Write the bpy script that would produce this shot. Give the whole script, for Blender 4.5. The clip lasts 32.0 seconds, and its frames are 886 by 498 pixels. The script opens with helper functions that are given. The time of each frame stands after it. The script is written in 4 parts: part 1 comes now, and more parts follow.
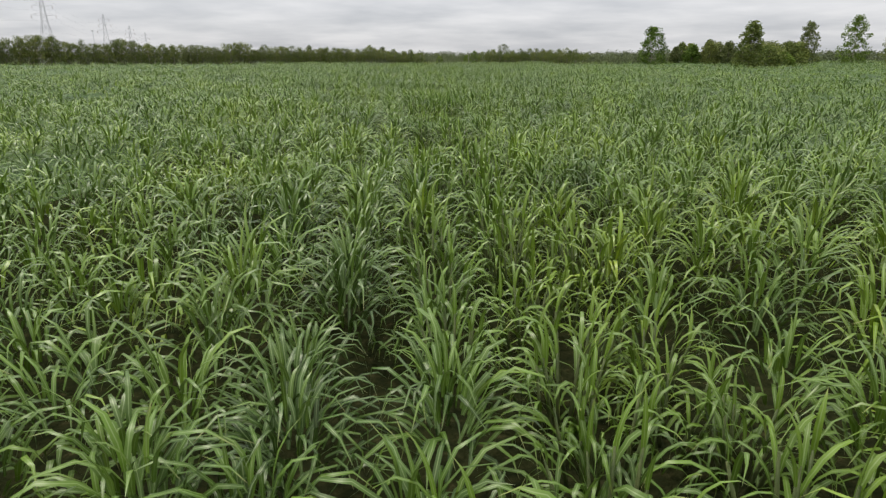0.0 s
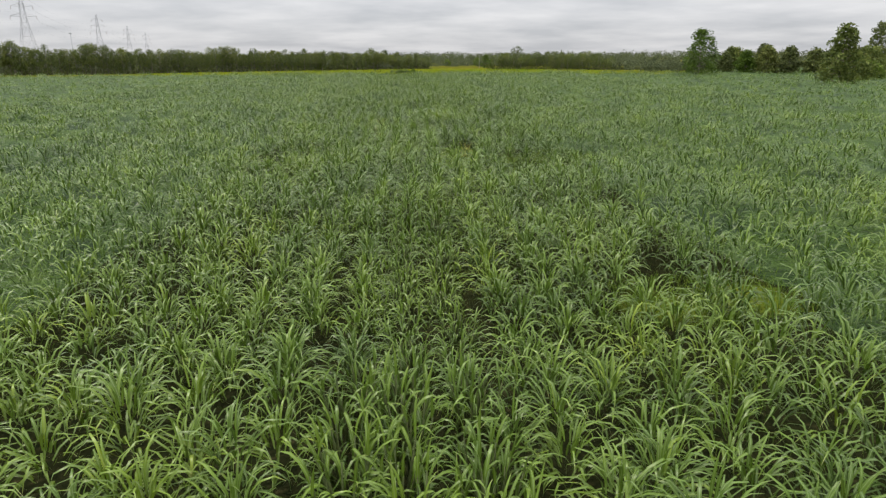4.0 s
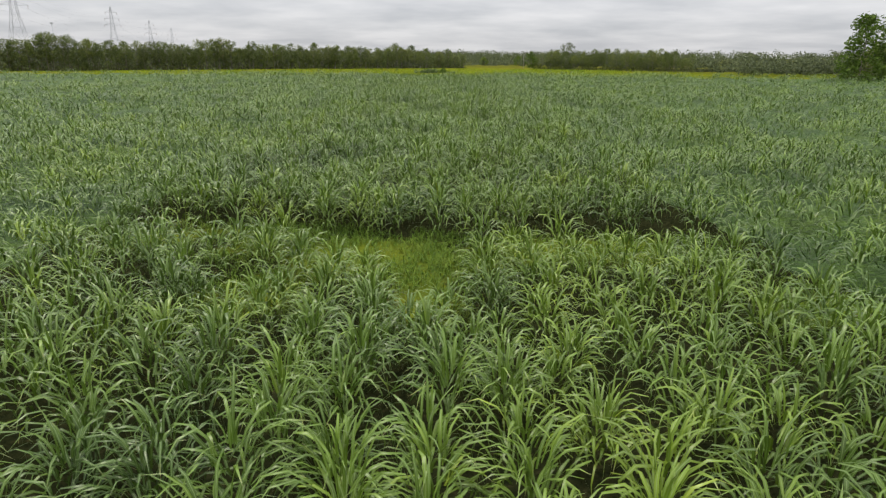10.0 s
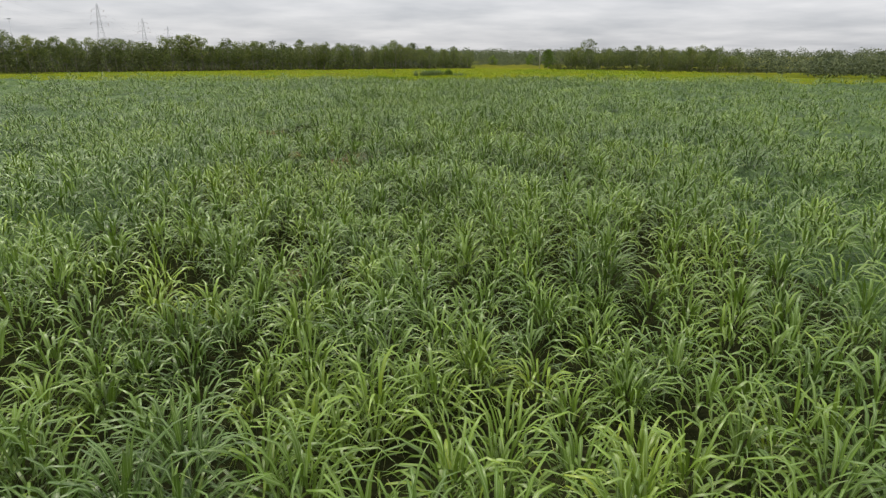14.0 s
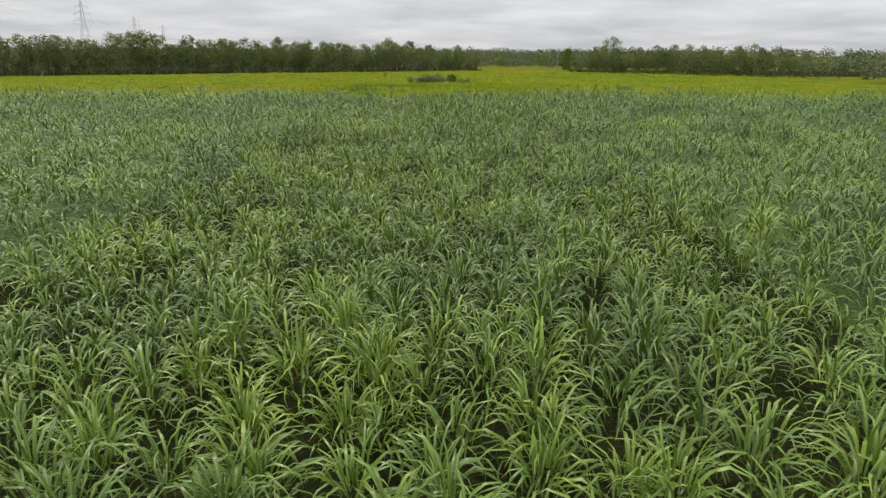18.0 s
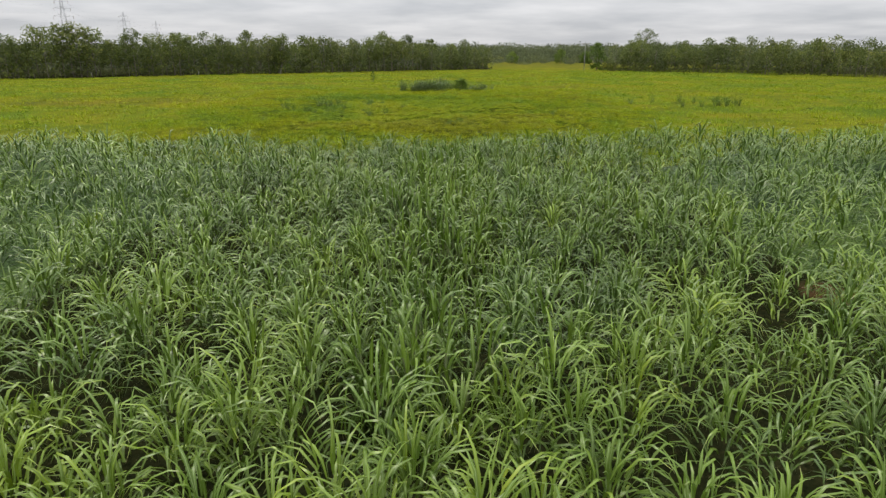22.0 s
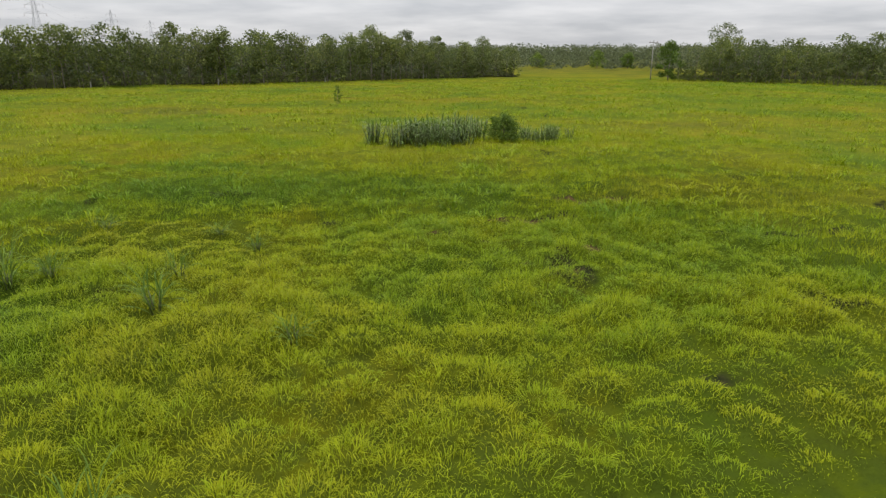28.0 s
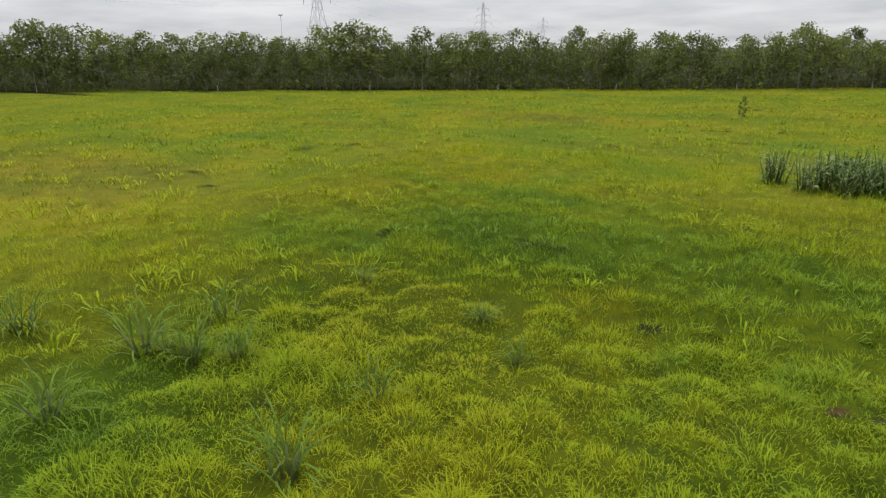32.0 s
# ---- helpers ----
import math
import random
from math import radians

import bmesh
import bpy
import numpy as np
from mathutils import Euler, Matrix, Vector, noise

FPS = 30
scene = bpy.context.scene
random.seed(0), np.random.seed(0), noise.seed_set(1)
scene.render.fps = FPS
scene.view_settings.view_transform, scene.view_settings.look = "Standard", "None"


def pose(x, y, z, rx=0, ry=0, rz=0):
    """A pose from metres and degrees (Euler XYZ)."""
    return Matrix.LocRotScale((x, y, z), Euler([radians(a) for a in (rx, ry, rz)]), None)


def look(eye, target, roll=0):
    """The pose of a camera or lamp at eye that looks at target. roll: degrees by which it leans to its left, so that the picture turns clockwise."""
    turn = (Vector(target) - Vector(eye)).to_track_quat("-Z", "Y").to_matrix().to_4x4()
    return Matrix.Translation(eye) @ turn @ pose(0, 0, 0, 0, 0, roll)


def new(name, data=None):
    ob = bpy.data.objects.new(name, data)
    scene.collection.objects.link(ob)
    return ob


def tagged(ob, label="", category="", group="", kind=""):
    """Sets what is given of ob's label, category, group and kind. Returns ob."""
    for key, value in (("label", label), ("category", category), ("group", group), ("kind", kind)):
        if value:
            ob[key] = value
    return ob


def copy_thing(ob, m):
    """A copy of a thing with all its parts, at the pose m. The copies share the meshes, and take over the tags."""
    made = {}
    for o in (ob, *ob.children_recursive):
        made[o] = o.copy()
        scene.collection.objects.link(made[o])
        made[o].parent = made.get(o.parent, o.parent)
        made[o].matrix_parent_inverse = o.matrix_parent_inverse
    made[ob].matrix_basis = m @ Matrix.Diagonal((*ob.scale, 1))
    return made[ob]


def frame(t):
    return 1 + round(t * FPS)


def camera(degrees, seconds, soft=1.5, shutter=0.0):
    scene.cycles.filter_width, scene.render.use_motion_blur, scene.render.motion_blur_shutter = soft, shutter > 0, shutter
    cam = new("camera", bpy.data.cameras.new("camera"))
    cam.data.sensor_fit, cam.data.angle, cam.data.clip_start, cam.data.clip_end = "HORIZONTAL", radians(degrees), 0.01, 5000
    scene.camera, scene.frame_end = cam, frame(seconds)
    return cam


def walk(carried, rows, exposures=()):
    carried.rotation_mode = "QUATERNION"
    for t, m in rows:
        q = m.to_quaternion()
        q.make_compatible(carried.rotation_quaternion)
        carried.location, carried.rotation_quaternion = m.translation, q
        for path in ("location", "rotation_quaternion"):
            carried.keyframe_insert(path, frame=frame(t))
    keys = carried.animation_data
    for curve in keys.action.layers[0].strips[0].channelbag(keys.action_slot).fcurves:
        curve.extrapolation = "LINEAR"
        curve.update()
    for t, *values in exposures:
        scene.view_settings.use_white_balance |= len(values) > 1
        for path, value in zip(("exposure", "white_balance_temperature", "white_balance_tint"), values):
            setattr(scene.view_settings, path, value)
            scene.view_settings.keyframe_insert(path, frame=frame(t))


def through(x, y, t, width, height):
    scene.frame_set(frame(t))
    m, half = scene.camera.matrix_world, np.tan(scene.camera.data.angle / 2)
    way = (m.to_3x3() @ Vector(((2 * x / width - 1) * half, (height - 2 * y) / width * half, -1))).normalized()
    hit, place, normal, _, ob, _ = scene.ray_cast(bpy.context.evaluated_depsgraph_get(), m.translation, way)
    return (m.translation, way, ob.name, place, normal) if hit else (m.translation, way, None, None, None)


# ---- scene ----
# camera: seconds, x, y, z, heading to the left, pitch, roll
PATH = [
    (0, -1.68, -12.31, 3.46, -3.65, -16.76, -0.08),
    (0.5, -1.44, -7.67, 5.07, -3.81, -16.79, -0.07),
    (1, -1.20, -3.35, 6.22, -3.50, -16.81, -0.10),
    (1.5, -0.97, 0.94, 6.70, -3.42, -16.94, -0.15),
    (2, -0.75, 5.23, 6.64, -3.31, -16.84, -0.20),
    (2.5, -0.55, 9.56, 6.56, -2.99, -16.86, -0.23),
    (3, -0.37, 13.95, 6.54, -3.11, -16.86, -0.25),
    (3.5, -0.22, 18.89, 6.45, -3.06, -16.87, -0.24),
    (5.5, 0.16, 37.70, 6.18, -1.54, -16.84, -0.05),
    (6, 0.31, 42.67, 6.10, -0.50, -16.81, -0.02),
    (6.5, 0.47, 47.46, 6.00, -0.50, -16.80, 0.01),
    (7, 0.66, 52.30, 5.87, -0.43, -16.83, 0.04),
    (7.5, 0.84, 57.42, 5.75, -0.45, -16.89, 0.08),
    (8, 1.01, 62.47, 5.64, -0.42, -16.91, 0.14),
    (8.5, 1.13, 67.33, 5.56, -0.38, -16.93, 0.20),
    (9, 1.17, 72.04, 5.51, -0.39, -16.91, 0.26),
    (9.5, 1.14, 76.84, 5.47, -0.35, -16.93, 0.31),
    (10, 1.05, 81.71, 5.44, -0.33, -16.94, 0.34),
    (10.5, 0.93, 86.44, 5.42, -0.29, -16.95, 0.35),
    (11, 0.80, 91.08, 5.41, -0.27, -17.03, 0.33),
    (11.5, 0.69, 95.57, 5.41, -0.23, -17.01, 0.30),
    (12, 0.63, 100.11, 5.42, -0.18, -17.08, 0.26),
    (12.5, 0.63, 104.65, 5.44, -0.08, -17.08, 0.22),
    (13, 0.70, 109.16, 5.44, -0.03, -17.07, 0.20),
    (13.5, 0.79, 113.78, 5.42, 0.03, -17.05, 0.19),
    (14, 0.90, 118.54, 5.39, 0.08, -17.05, 0.19),
    (14.5, 1.01, 123.34, 5.36, 0.11, -17.03, 0.19),
    (16.5, 1.24, 141.70, 5.46, 0.26, -17.02, 0.26),
    (17, 1.22, 146.19, 5.53, 0.27, -17.02, 0.26),
    (17.5, 1.18, 150.48, 5.60, 0.32, -17.03, 0.25),
    (18, 1.12, 154.80, 5.66, 0.35, -17.10, 0.24),
    (18.5, 1.06, 159.24, 5.71, 0.40, -17.09, 0.21),
    (19, 0.98, 163.83, 5.75, 0.46, -17.18, 0.16),
    (19.5, 0.89, 168.65, 5.78, 0.50, -17.25, 0.12),
    (20, 0.81, 173.27, 5.80, 0.54, -17.30, 0.07),
    (20.5, 0.72, 177.84, 5.82, 0.60, -17.34, 0.03),
    (21, 0.62, 182.62, 5.82, 0.64, -17.39, -0.01),
    (21.5, 0.51, 187.48, 5.81, 0.64, -17.46, -0.05),
    (22, 0.40, 192.23, 5.80, 0.67, -17.47, -0.08),
    (22.5, 0.27, 196.84, 5.80, 0.70, -17.53, -0.12),
    (23, 0.13, 201.30, 5.83, 0.76, -17.58, -0.16),
    (23.5, -0.01, 205.72, 5.87, 0.84, -17.61, -0.20),
    (24, -0.13, 210.12, 5.90, 0.87, -17.60, -0.22),
    (24.5, -0.25, 214.55, 5.90, 0.90, -17.58, -0.22),
    (26.5, -0.68, 232.80, 5.64, 1.07, -17.38, 0.02),
    (27, -0.83, 237.35, 5.65, 1.10, -17.41, 0.04),
    (27.5, -0.98, 241.90, 5.68, 1.15, -17.42, 0.04),
    (28, -1.13, 246.15, 5.72, 1.20, -17.38, 0.03),
    (28.5, -1.28, 249.60, 5.75, 1.27, -17.39, 0.01),
    (29, -1.42, 252.07, 5.76, 1.32, -17.39, -0.02),
    (29.5, -1.52, 253.65, 5.76, 1.76, -17.41, -0.05),
    (30, -1.59, 254.34, 5.75, 3.69, -17.44, -0.09),
    (30.5, -1.63, 254.54, 5.75, 7.83, -17.43, -0.15),
    (31, -1.65, 254.56, 5.76, 14.20, -17.34, -0.23),
    (31.5, -1.64, 254.50, 5.78, 23.72, -17.20, -0.32),
    (32, -1.63, 254.46, 5.81, 36.28, -17.02, -0.41),
]


def aim(x, y, z, yaw, pitch, roll):
    a, b = radians(yaw), radians(pitch)
    way = Vector((-math.sin(a) * math.cos(b), math.cos(a) * math.cos(b), math.sin(b)))
    return look((x, y, z), Vector((x, y, z)) + way, roll)


cam = camera(69.93, 32.0, soft=1.3)
walk(cam, [(row[0], aim(*row[1:])) for row in PATH])

# ---------------------------------------------------------------- light
world = bpy.data.worlds.new("overcast_sky")
scene.world = world
world.use_nodes = True
wn, wl = world.node_tree.nodes, world.node_tree.links
wn.clear()
SUN_HIGH, SUN_ROUND = radians(60), radians(-30)


def wnode(kind, **values):
    n = wn.new(kind)
    for key, value in values.items():
        n.inputs[int(key[1:])].default_value = value
    return n


def wmath(op, a, b):
    n = wn.new("ShaderNodeMath")
    n.operation = op
    for i, v in enumerate((a, b)):
        if hasattr(v, "links"):
            wl.new(v, n.inputs[i])
        else:
            n.inputs[i].default_value = v
    return n.outputs[0]


sky = wn.new("ShaderNodeTexSky")
sky.sky_type, sky.sun_disc, sky.sun_elevation, sky.sun_rotation = "NISHITA", False, SUN_HIGH, SUN_ROUND
coord = wn.new("ShaderNodeTexCoord")
axes = wn.new("ShaderNodeSeparateXYZ")
wl.new(coord.outputs["Generated"], axes.inputs[0])
up = wmath("MAXIMUM", axes.outputs[2], 0.0)
deep = wmath("ADD", up, 0.11)
flat = wn.new("ShaderNodeCombineXYZ")
wl.new(wmath("DIVIDE", axes.outputs[0], deep), flat.inputs[0])
wl.new(wmath("DIVIDE", axes.outputs[1], deep), flat.inputs[1])
cloud = wn.new("ShaderNodeTexNoise")
cloud.inputs["Scale"].default_value, cloud.inputs["Detail"].default_value = 0.95, 5.0
cloud.inputs["Roughness"].default_value = 0.52
wl.new(flat.outputs[0], cloud.inputs["Vector"])
tone = wn.new("ShaderNodeValToRGB")
tone.color_ramp.elements[0].position, tone.color_ramp.elements[0].color = 0.34, (0.56, 0.575, 0.61, 1)
tone.color_ramp.elements[1].position, tone.color_ramp.elements[1].color = 0.66, (0.79, 0.79, 0.81, 1)
wl.new(cloud.outputs["Fac"], tone.inputs[0])
# an overcast sky is brighter overhead than at the horizon
lift = wmath("ADD", wmath("MULTIPLY", up, SKY_LIFT := 2.1), SKY_BASE := 0.90)
clouds, clear, mix, out = (wn.new(k) for k in ("ShaderNodeBackground", "ShaderNodeBackground", "ShaderNodeMixShader", "ShaderNodeOutputWorld"))
wl.new(tone.outputs[0], clouds.inputs[0])
wl.new(lift, clouds.inputs[1])
wl.new(sky.outputs[0], clear.inputs[0])
clear.inputs[1].default_value = 0.1
mix.inputs[0].default_value = 0.93
wl.new(clear.outputs[0], mix.inputs[1])
wl.new(clouds.outputs[0], mix.inputs[2])
wl.new(mix.outputs[0], out.inputs[0])

sun = new("sun", bpy.data.lights.new("sun", "SUN"))
sun.data.energy, sun.data.angle, sun.data.color = 1.5, radians(14), (1.0, 0.96, 0.9)
sun.rotation_euler = Euler((math.pi / 2 - SUN_HIGH, 0, math.pi - SUN_ROUND))


# ---------------------------------------------------------------- materials
class Nodes:
    """A node material with a few short cuts."""

    def __init__(self, name):
        self.mat = bpy.data.materials.new(name)
        self.mat.use_nodes = True
        self.tree = self.mat.node_tree
        self.tree.nodes.clear()
        self.out = self.add("ShaderNodeOutputMaterial")

    def add(self, kind):
        return self.tree.nodes.new(kind)

    def link(self, a, b):
        if hasattr(a, "links"):
            self.tree.links.new(a, b)
        else:
            b.default_value = a

    def math(self, op, a, b=0.0):
        n = self.add("ShaderNodeMath")
        n.operation = op
        self.link(a, n.inputs[0])
        self.link(b, n.inputs[1])
        return n.outputs[0]

    def place(self):
        return self.add("ShaderNodeNewGeometry").outputs["Position"]

    def noise(self, scale, detail=3.0, vector=None, rough=0.55):
        n = self.add("ShaderNodeTexNoise")
        n.inputs["Scale"].default_value, n.inputs["Detail"].default_value, n.inputs["Roughness"].default_value = scale, detail, rough
        self.link(vector or self.place(), n.inputs["Vector"])
        return n.outputs["Fac"]

    def ramp(self, fac, *stops):
        n = self.add("ShaderNodeValToRGB")
        e = n.color_ramp.elements
        while len(e) < len(stops):
            e.new(0.5)
        for slot, (at, colour) in zip(e, stops):
            slot.position, slot.color = at, (*colour, 1)
        self.link(fac, n.inputs[0])
        return n.outputs[0]

    def band(self, fac, low, high):
        n = self.add("ShaderNodeMapRange")
        n.inputs[1].default_value, n.inputs[2].default_value = low, high
        self.link(fac, n.inputs[0])
        return n.outputs[0]

    def blend(self, fac, a, b, how="MIX"):
        n = self.add("ShaderNodeMix")
        n.data_type, n.blend_type = "RGBA", how
        self.link(fac, n.inputs[0])
        self.link((*a, 1) if isinstance(a, tuple) else a, n.inputs[6])
        self.link((*b, 1) if isinstance(b, tuple) else b, n.inputs[7])
        return n.outputs[2]

    def attr(self, name):
        n = self.add("ShaderNodeAttribute")
        n.attribute_name = name
        return n

    def island(self):
        return self.add("ShaderNodeNewGeometry").outputs["Random Per Island"]

    def chance(self):
        return self.add("ShaderNodeObjectInfo").outputs["Random"]

    def finish(self, colour, rough=0.6, gloss=0.5, metal=0.0, through=0.0, bump=None, depth=0.02, strength=0.5, sheen=(1.0, 1.0, 1.0)):
        p = self.add("ShaderNodeBsdfPrincipled")
        self.link((*colour, 1) if isinstance(colour, tuple) else colour, p.inputs["Base Color"])
        self.link(rough, p.inputs["Roughness"])
        p.inputs["Metallic"].default_value = metal
        p.inputs["Specular IOR Level"].default_value = gloss
        p.inputs["Specular Tint"].default_value = (*sheen, 1)
        if bump is not None:
            b = self.add("ShaderNodeBump")
            b.inputs["Strength"].default_value, b.inputs["Distance"].default_value = strength, depth
            self.link(bump, b.inputs["Height"])
            self.link(b.outputs[0], p.inputs["Normal"])
        shade = p.outputs[0]
        if through:
            t, m = self.add("ShaderNodeBsdfTranslucent"), self.add("ShaderNodeMixShader")
            self.link((*colour, 1) if isinstance(colour, tuple) else colour, t.inputs[0])
            m.inputs[0].default_value = through
            self.link(p.outputs[0], m.inputs[1])
            self.link(t.outputs[0], m.inputs[2])
            shade = m.outputs[0]
        self.tree.links.new(shade, self.out.inputs[0])
        return self.mat


def cane_leaf_material():
    m = Nodes("cane_leaf")
    patch = m.math("ADD", m.math("MULTIPLY", m.noise(0.16, 2.0), 0.55), m.math("MULTIPLY", m.noise(0.6, 2.0), 0.45))
    base = m.ramp(patch, (0.38, (0.05, 0.104, 0.009)), (0.5, (0.088, 0.156, 0.01)), (0.62, (0.128, 0.2, 0.011)))
    # each stool has its own tone, from dark blue-green to yellow-green
    plant = m.ramp(m.attr("stool").outputs["Fac"], (0.0, (0.45, 0.54, 0.6)), (0.14, (0.62, 0.7, 0.75)), (0.5, (1.0, 1.0, 1.0)), (1.0, (1.32, 1.2, 1.0)))
    base = m.blend(1.0, base, plant, "MULTIPLY")
    own = m.ramp(m.island(), (0.0, (0.62, 0.68, 0.74)), (0.45, (0.98, 0.99, 1.0)), (0.93, (1.25, 1.24, 1.2)), (1.0, (1.75, 1.45, 1.0)))
    colour = m.blend(1.0, base, own, "MULTIPLY")
    uv = m.add("ShaderNodeSeparateXYZ")
    m.link(m.attr("leaf").outputs["Vector"], uv.inputs[0])
    colour = m.blend(m.math("MULTIPLY", uv.outputs[2], 0.52), colour, (0.145, 0.23, 0.028))
    rib = m.band(m.math("ABSOLUTE", m.math("SUBTRACT", uv.outputs[0], 0.5)), 0.12, 0.04)
    colour = m.blend(m.math("MULTIPLY", rib, 0.5), colour, (0.26, 0.33, 0.14))
    dry = m.math("MULTIPLY", m.band(uv.outputs[1], 0.8, 1.0), m.band(m.island(), 0.45, 0.95))
    colour = m.blend(m.math("MULTIPLY", dry, 0.7), colour, (0.34, 0.27, 0.11))
    return m.finish(colour, 0.37, 0.41, through=0.12, sheen=(1.0, 0.98, 0.82))


def shaded_mass_material():
    # leaf greens darkened: the shade inside the leaf mass is in the colour
    m = Nodes("shaded_cane_mass")
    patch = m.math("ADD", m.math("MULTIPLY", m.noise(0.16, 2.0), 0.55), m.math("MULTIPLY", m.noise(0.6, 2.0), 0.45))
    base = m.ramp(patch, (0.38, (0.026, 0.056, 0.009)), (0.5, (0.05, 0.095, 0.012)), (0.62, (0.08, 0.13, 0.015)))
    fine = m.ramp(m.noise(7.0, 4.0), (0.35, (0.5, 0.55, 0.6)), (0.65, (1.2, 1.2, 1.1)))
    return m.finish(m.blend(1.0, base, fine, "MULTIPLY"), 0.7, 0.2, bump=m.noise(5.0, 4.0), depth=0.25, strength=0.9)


def grass_material(name, stops, scale, through=0.18, tips=(0.34, 0.3, 0.08), toned=0.0):
    m = Nodes(name)
    spread = m.math("ADD", m.math("MULTIPLY", m.noise(scale, 3.0), 0.65), m.math("MULTIPLY", m.noise(scale * 6, 2.0), 0.35))
    if toned:
        spread = m.math("ADD", m.math("MULTIPLY", m.math("SUBTRACT", spread, 0.5), 1 - toned), m.attr("stool").outputs["Fac"])
    base = m.ramp(spread, *stops)
    uv = m.add("ShaderNodeSeparateXYZ")
    m.link(m.attr("leaf").outputs["Vector"], uv.inputs[0])
    soft = m.ramp(m.island(), (0.0, (0.86, 0.88, 0.86)), (0.5, (1.0, 1.0, 1.0)), (1.0, (1.16, 1.12, 1.08)))
    own = m.ramp(m.island(), (0.0, (0.68, 0.72, 0.7)), (0.5, (0.98, 0.99, 1.0)), (0.86, (1.12, 1.12, 1.08)), (1.0, (1.28, 1.25, 1.28)))
    colour = m.blend(1.0, base, m.blend(uv.outputs[2], soft, own), "MULTIPLY")
    dry = m.math("MULTIPLY", m.band(uv.outputs[1], 0.55, 1.0), m.band(m.island(), 0.3, 1.0))
    colour = m.blend(m.math("MULTIPLY", m.math("MULTIPLY", dry, 0.22), uv.outputs[2]), colour, tips)
    return m.finish(colour, 0.5, 0.06, through=through)


def ground_material():
    m = Nodes("ground")
    soil = m.ramp(m.noise(1.3, 6.0), (0.3, (0.055, 0.034, 0.016)), (0.55, (0.095, 0.058, 0.026)), (0.75, (0.15, 0.094, 0.046)))
    litter = m.band(m.noise(9.0, 4.0), 0.58, 0.68)
    soil = m.blend(m.math("MULTIPLY", litter, 0.5), soil, (0.22, 0.16, 0.08))
    # near-black ground between the cane: shade of the gaps put into its colour
    shaded_soil = m.ramp(m.noise(7.0, 5.0), (0.35, (0.016, 0.02, 0.008)), (0.6, (0.03, 0.032, 0.012)), (0.75, (0.07, 0.06, 0.026)))
    soil = m.blend(m.band(m.math("ADD", m.attr("bare").outputs["Fac"], m.math("MULTIPLY", m.noise(4.0, 3.0), 0.3)), 0.3, 0.55), shaded_soil, soil)
    turf = m.ramp(m.noise(0.13, 4.0), (0.38, (0.046, 0.068, 0.006)), (0.5, (0.07, 0.088, 0.006)), (0.63, (0.094, 0.1, 0.006)))
    turf = m.blend(m.math("MULTIPLY", m.band(m.noise(2.2, 5.0), 0.36, 0.6), 0.8), turf, (0.044, 0.06, 0.008))
    sward = m.ramp(m.noise(0.13, 4.0), (0.38, (0.092, 0.118, 0.015)), (0.5, (0.122, 0.14, 0.015)), (0.63, (0.15, 0.154, 0.015)))
    sward = m.blend(m.math("MULTIPLY", m.band(m.noise(1.1, 5.0), 0.45, 0.7), 0.6), sward, (0.055, 0.08, 0.012))
    shift = m.math("ADD", m.attr("tone").outputs["Fac"], m.math("MULTIPLY", m.math("SUBTRACT", m.noise(0.5, 4.0), 0.5), 0.5))
    tint = m.ramp(shift, (0.05, (0.8, 0.98, 1.05)), (0.35, (0.88, 1.0, 1.0)), (0.6, (1.05, 1.02, 1.0)), (0.8, (1.15, 1.05, 1.0)), (1.0, (1.0, 0.84, 1.3)))
    turf = m.blend(1.0, m.blend(m.attr("sward").outputs["Fac"], turf, sward), tint, "MULTIPLY")
    crop = m.ramp(m.noise(0.9, 5.0), (0.35, (0.02, 0.036, 0.01)), (0.55, (0.05, 0.092, 0.016)), (0.7, (0.085, 0.14, 0.022)))
    soil = m.blend(m.math("MULTIPLY", m.attr("canopy").outputs["Fac"], 0.9), soil, crop)
    fringe = m.math("ADD", m.attr("turf").outputs["Fac"], m.math("MULTIPLY", m.math("SUBTRACT", m.noise(3.0, 3.0), 0.5), 0.7))
    colour = m.blend(m.band(fringe, 0.3, 0.6), soil, turf)
    return m.finish(colour, 1.0, 0.0, bump=m.noise(9.0, 5.0), depth=0.09, strength=0.9)


def foliage_material(name, dark, mid, light, through=0.3):
    m = Nodes(name)
    base = m.ramp(m.chance(), (0.0, dark), (0.5, mid), (1.0, light))
    own = m.ramp(m.island(), (0.0, (0.55, 0.6, 0.6)), (0.5, (1.0, 1.0, 1.0)), (1.0, (1.5, 1.4, 1.2)))
    return m.finish(m.blend(1.0, base, own, "MULTIPLY"), 0.6, 0.14, through=through)


def rough_material(name, a, b, scale, rough=0.85, metal=0.0, gloss=0.3, depth=0.02):
    m = Nodes(name)
    n = m.noise(scale, 5.0)
    return m.finish(m.ramp(n, (0.3, a), (0.7, b)), rough, gloss, metal, bump=m.noise(scale * 3, 4.0), depth=depth)


CANE = cane_leaf_material()
SHADEDMASS = shaded_mass_material()
STALK = rough_material("cane_stalk", (0.06, 0.085, 0.025), (0.13, 0.15, 0.05), 6.0, 0.6)
TONES = ((0.05, (0.125, 0.212, 0.018)), (0.2, (0.17, 0.255, 0.014)), (0.38, (0.21, 0.285, 0.01)), (0.65, (0.262, 0.308, 0.008)), (0.8, (0.295, 0.315, 0.01)), (1.0, (0.195, 0.212, 0.013)))
MEADOW = grass_material("meadow_grass", TONES, 0.3, 0.22, (0.3, 0.28, 0.06), 0.55)
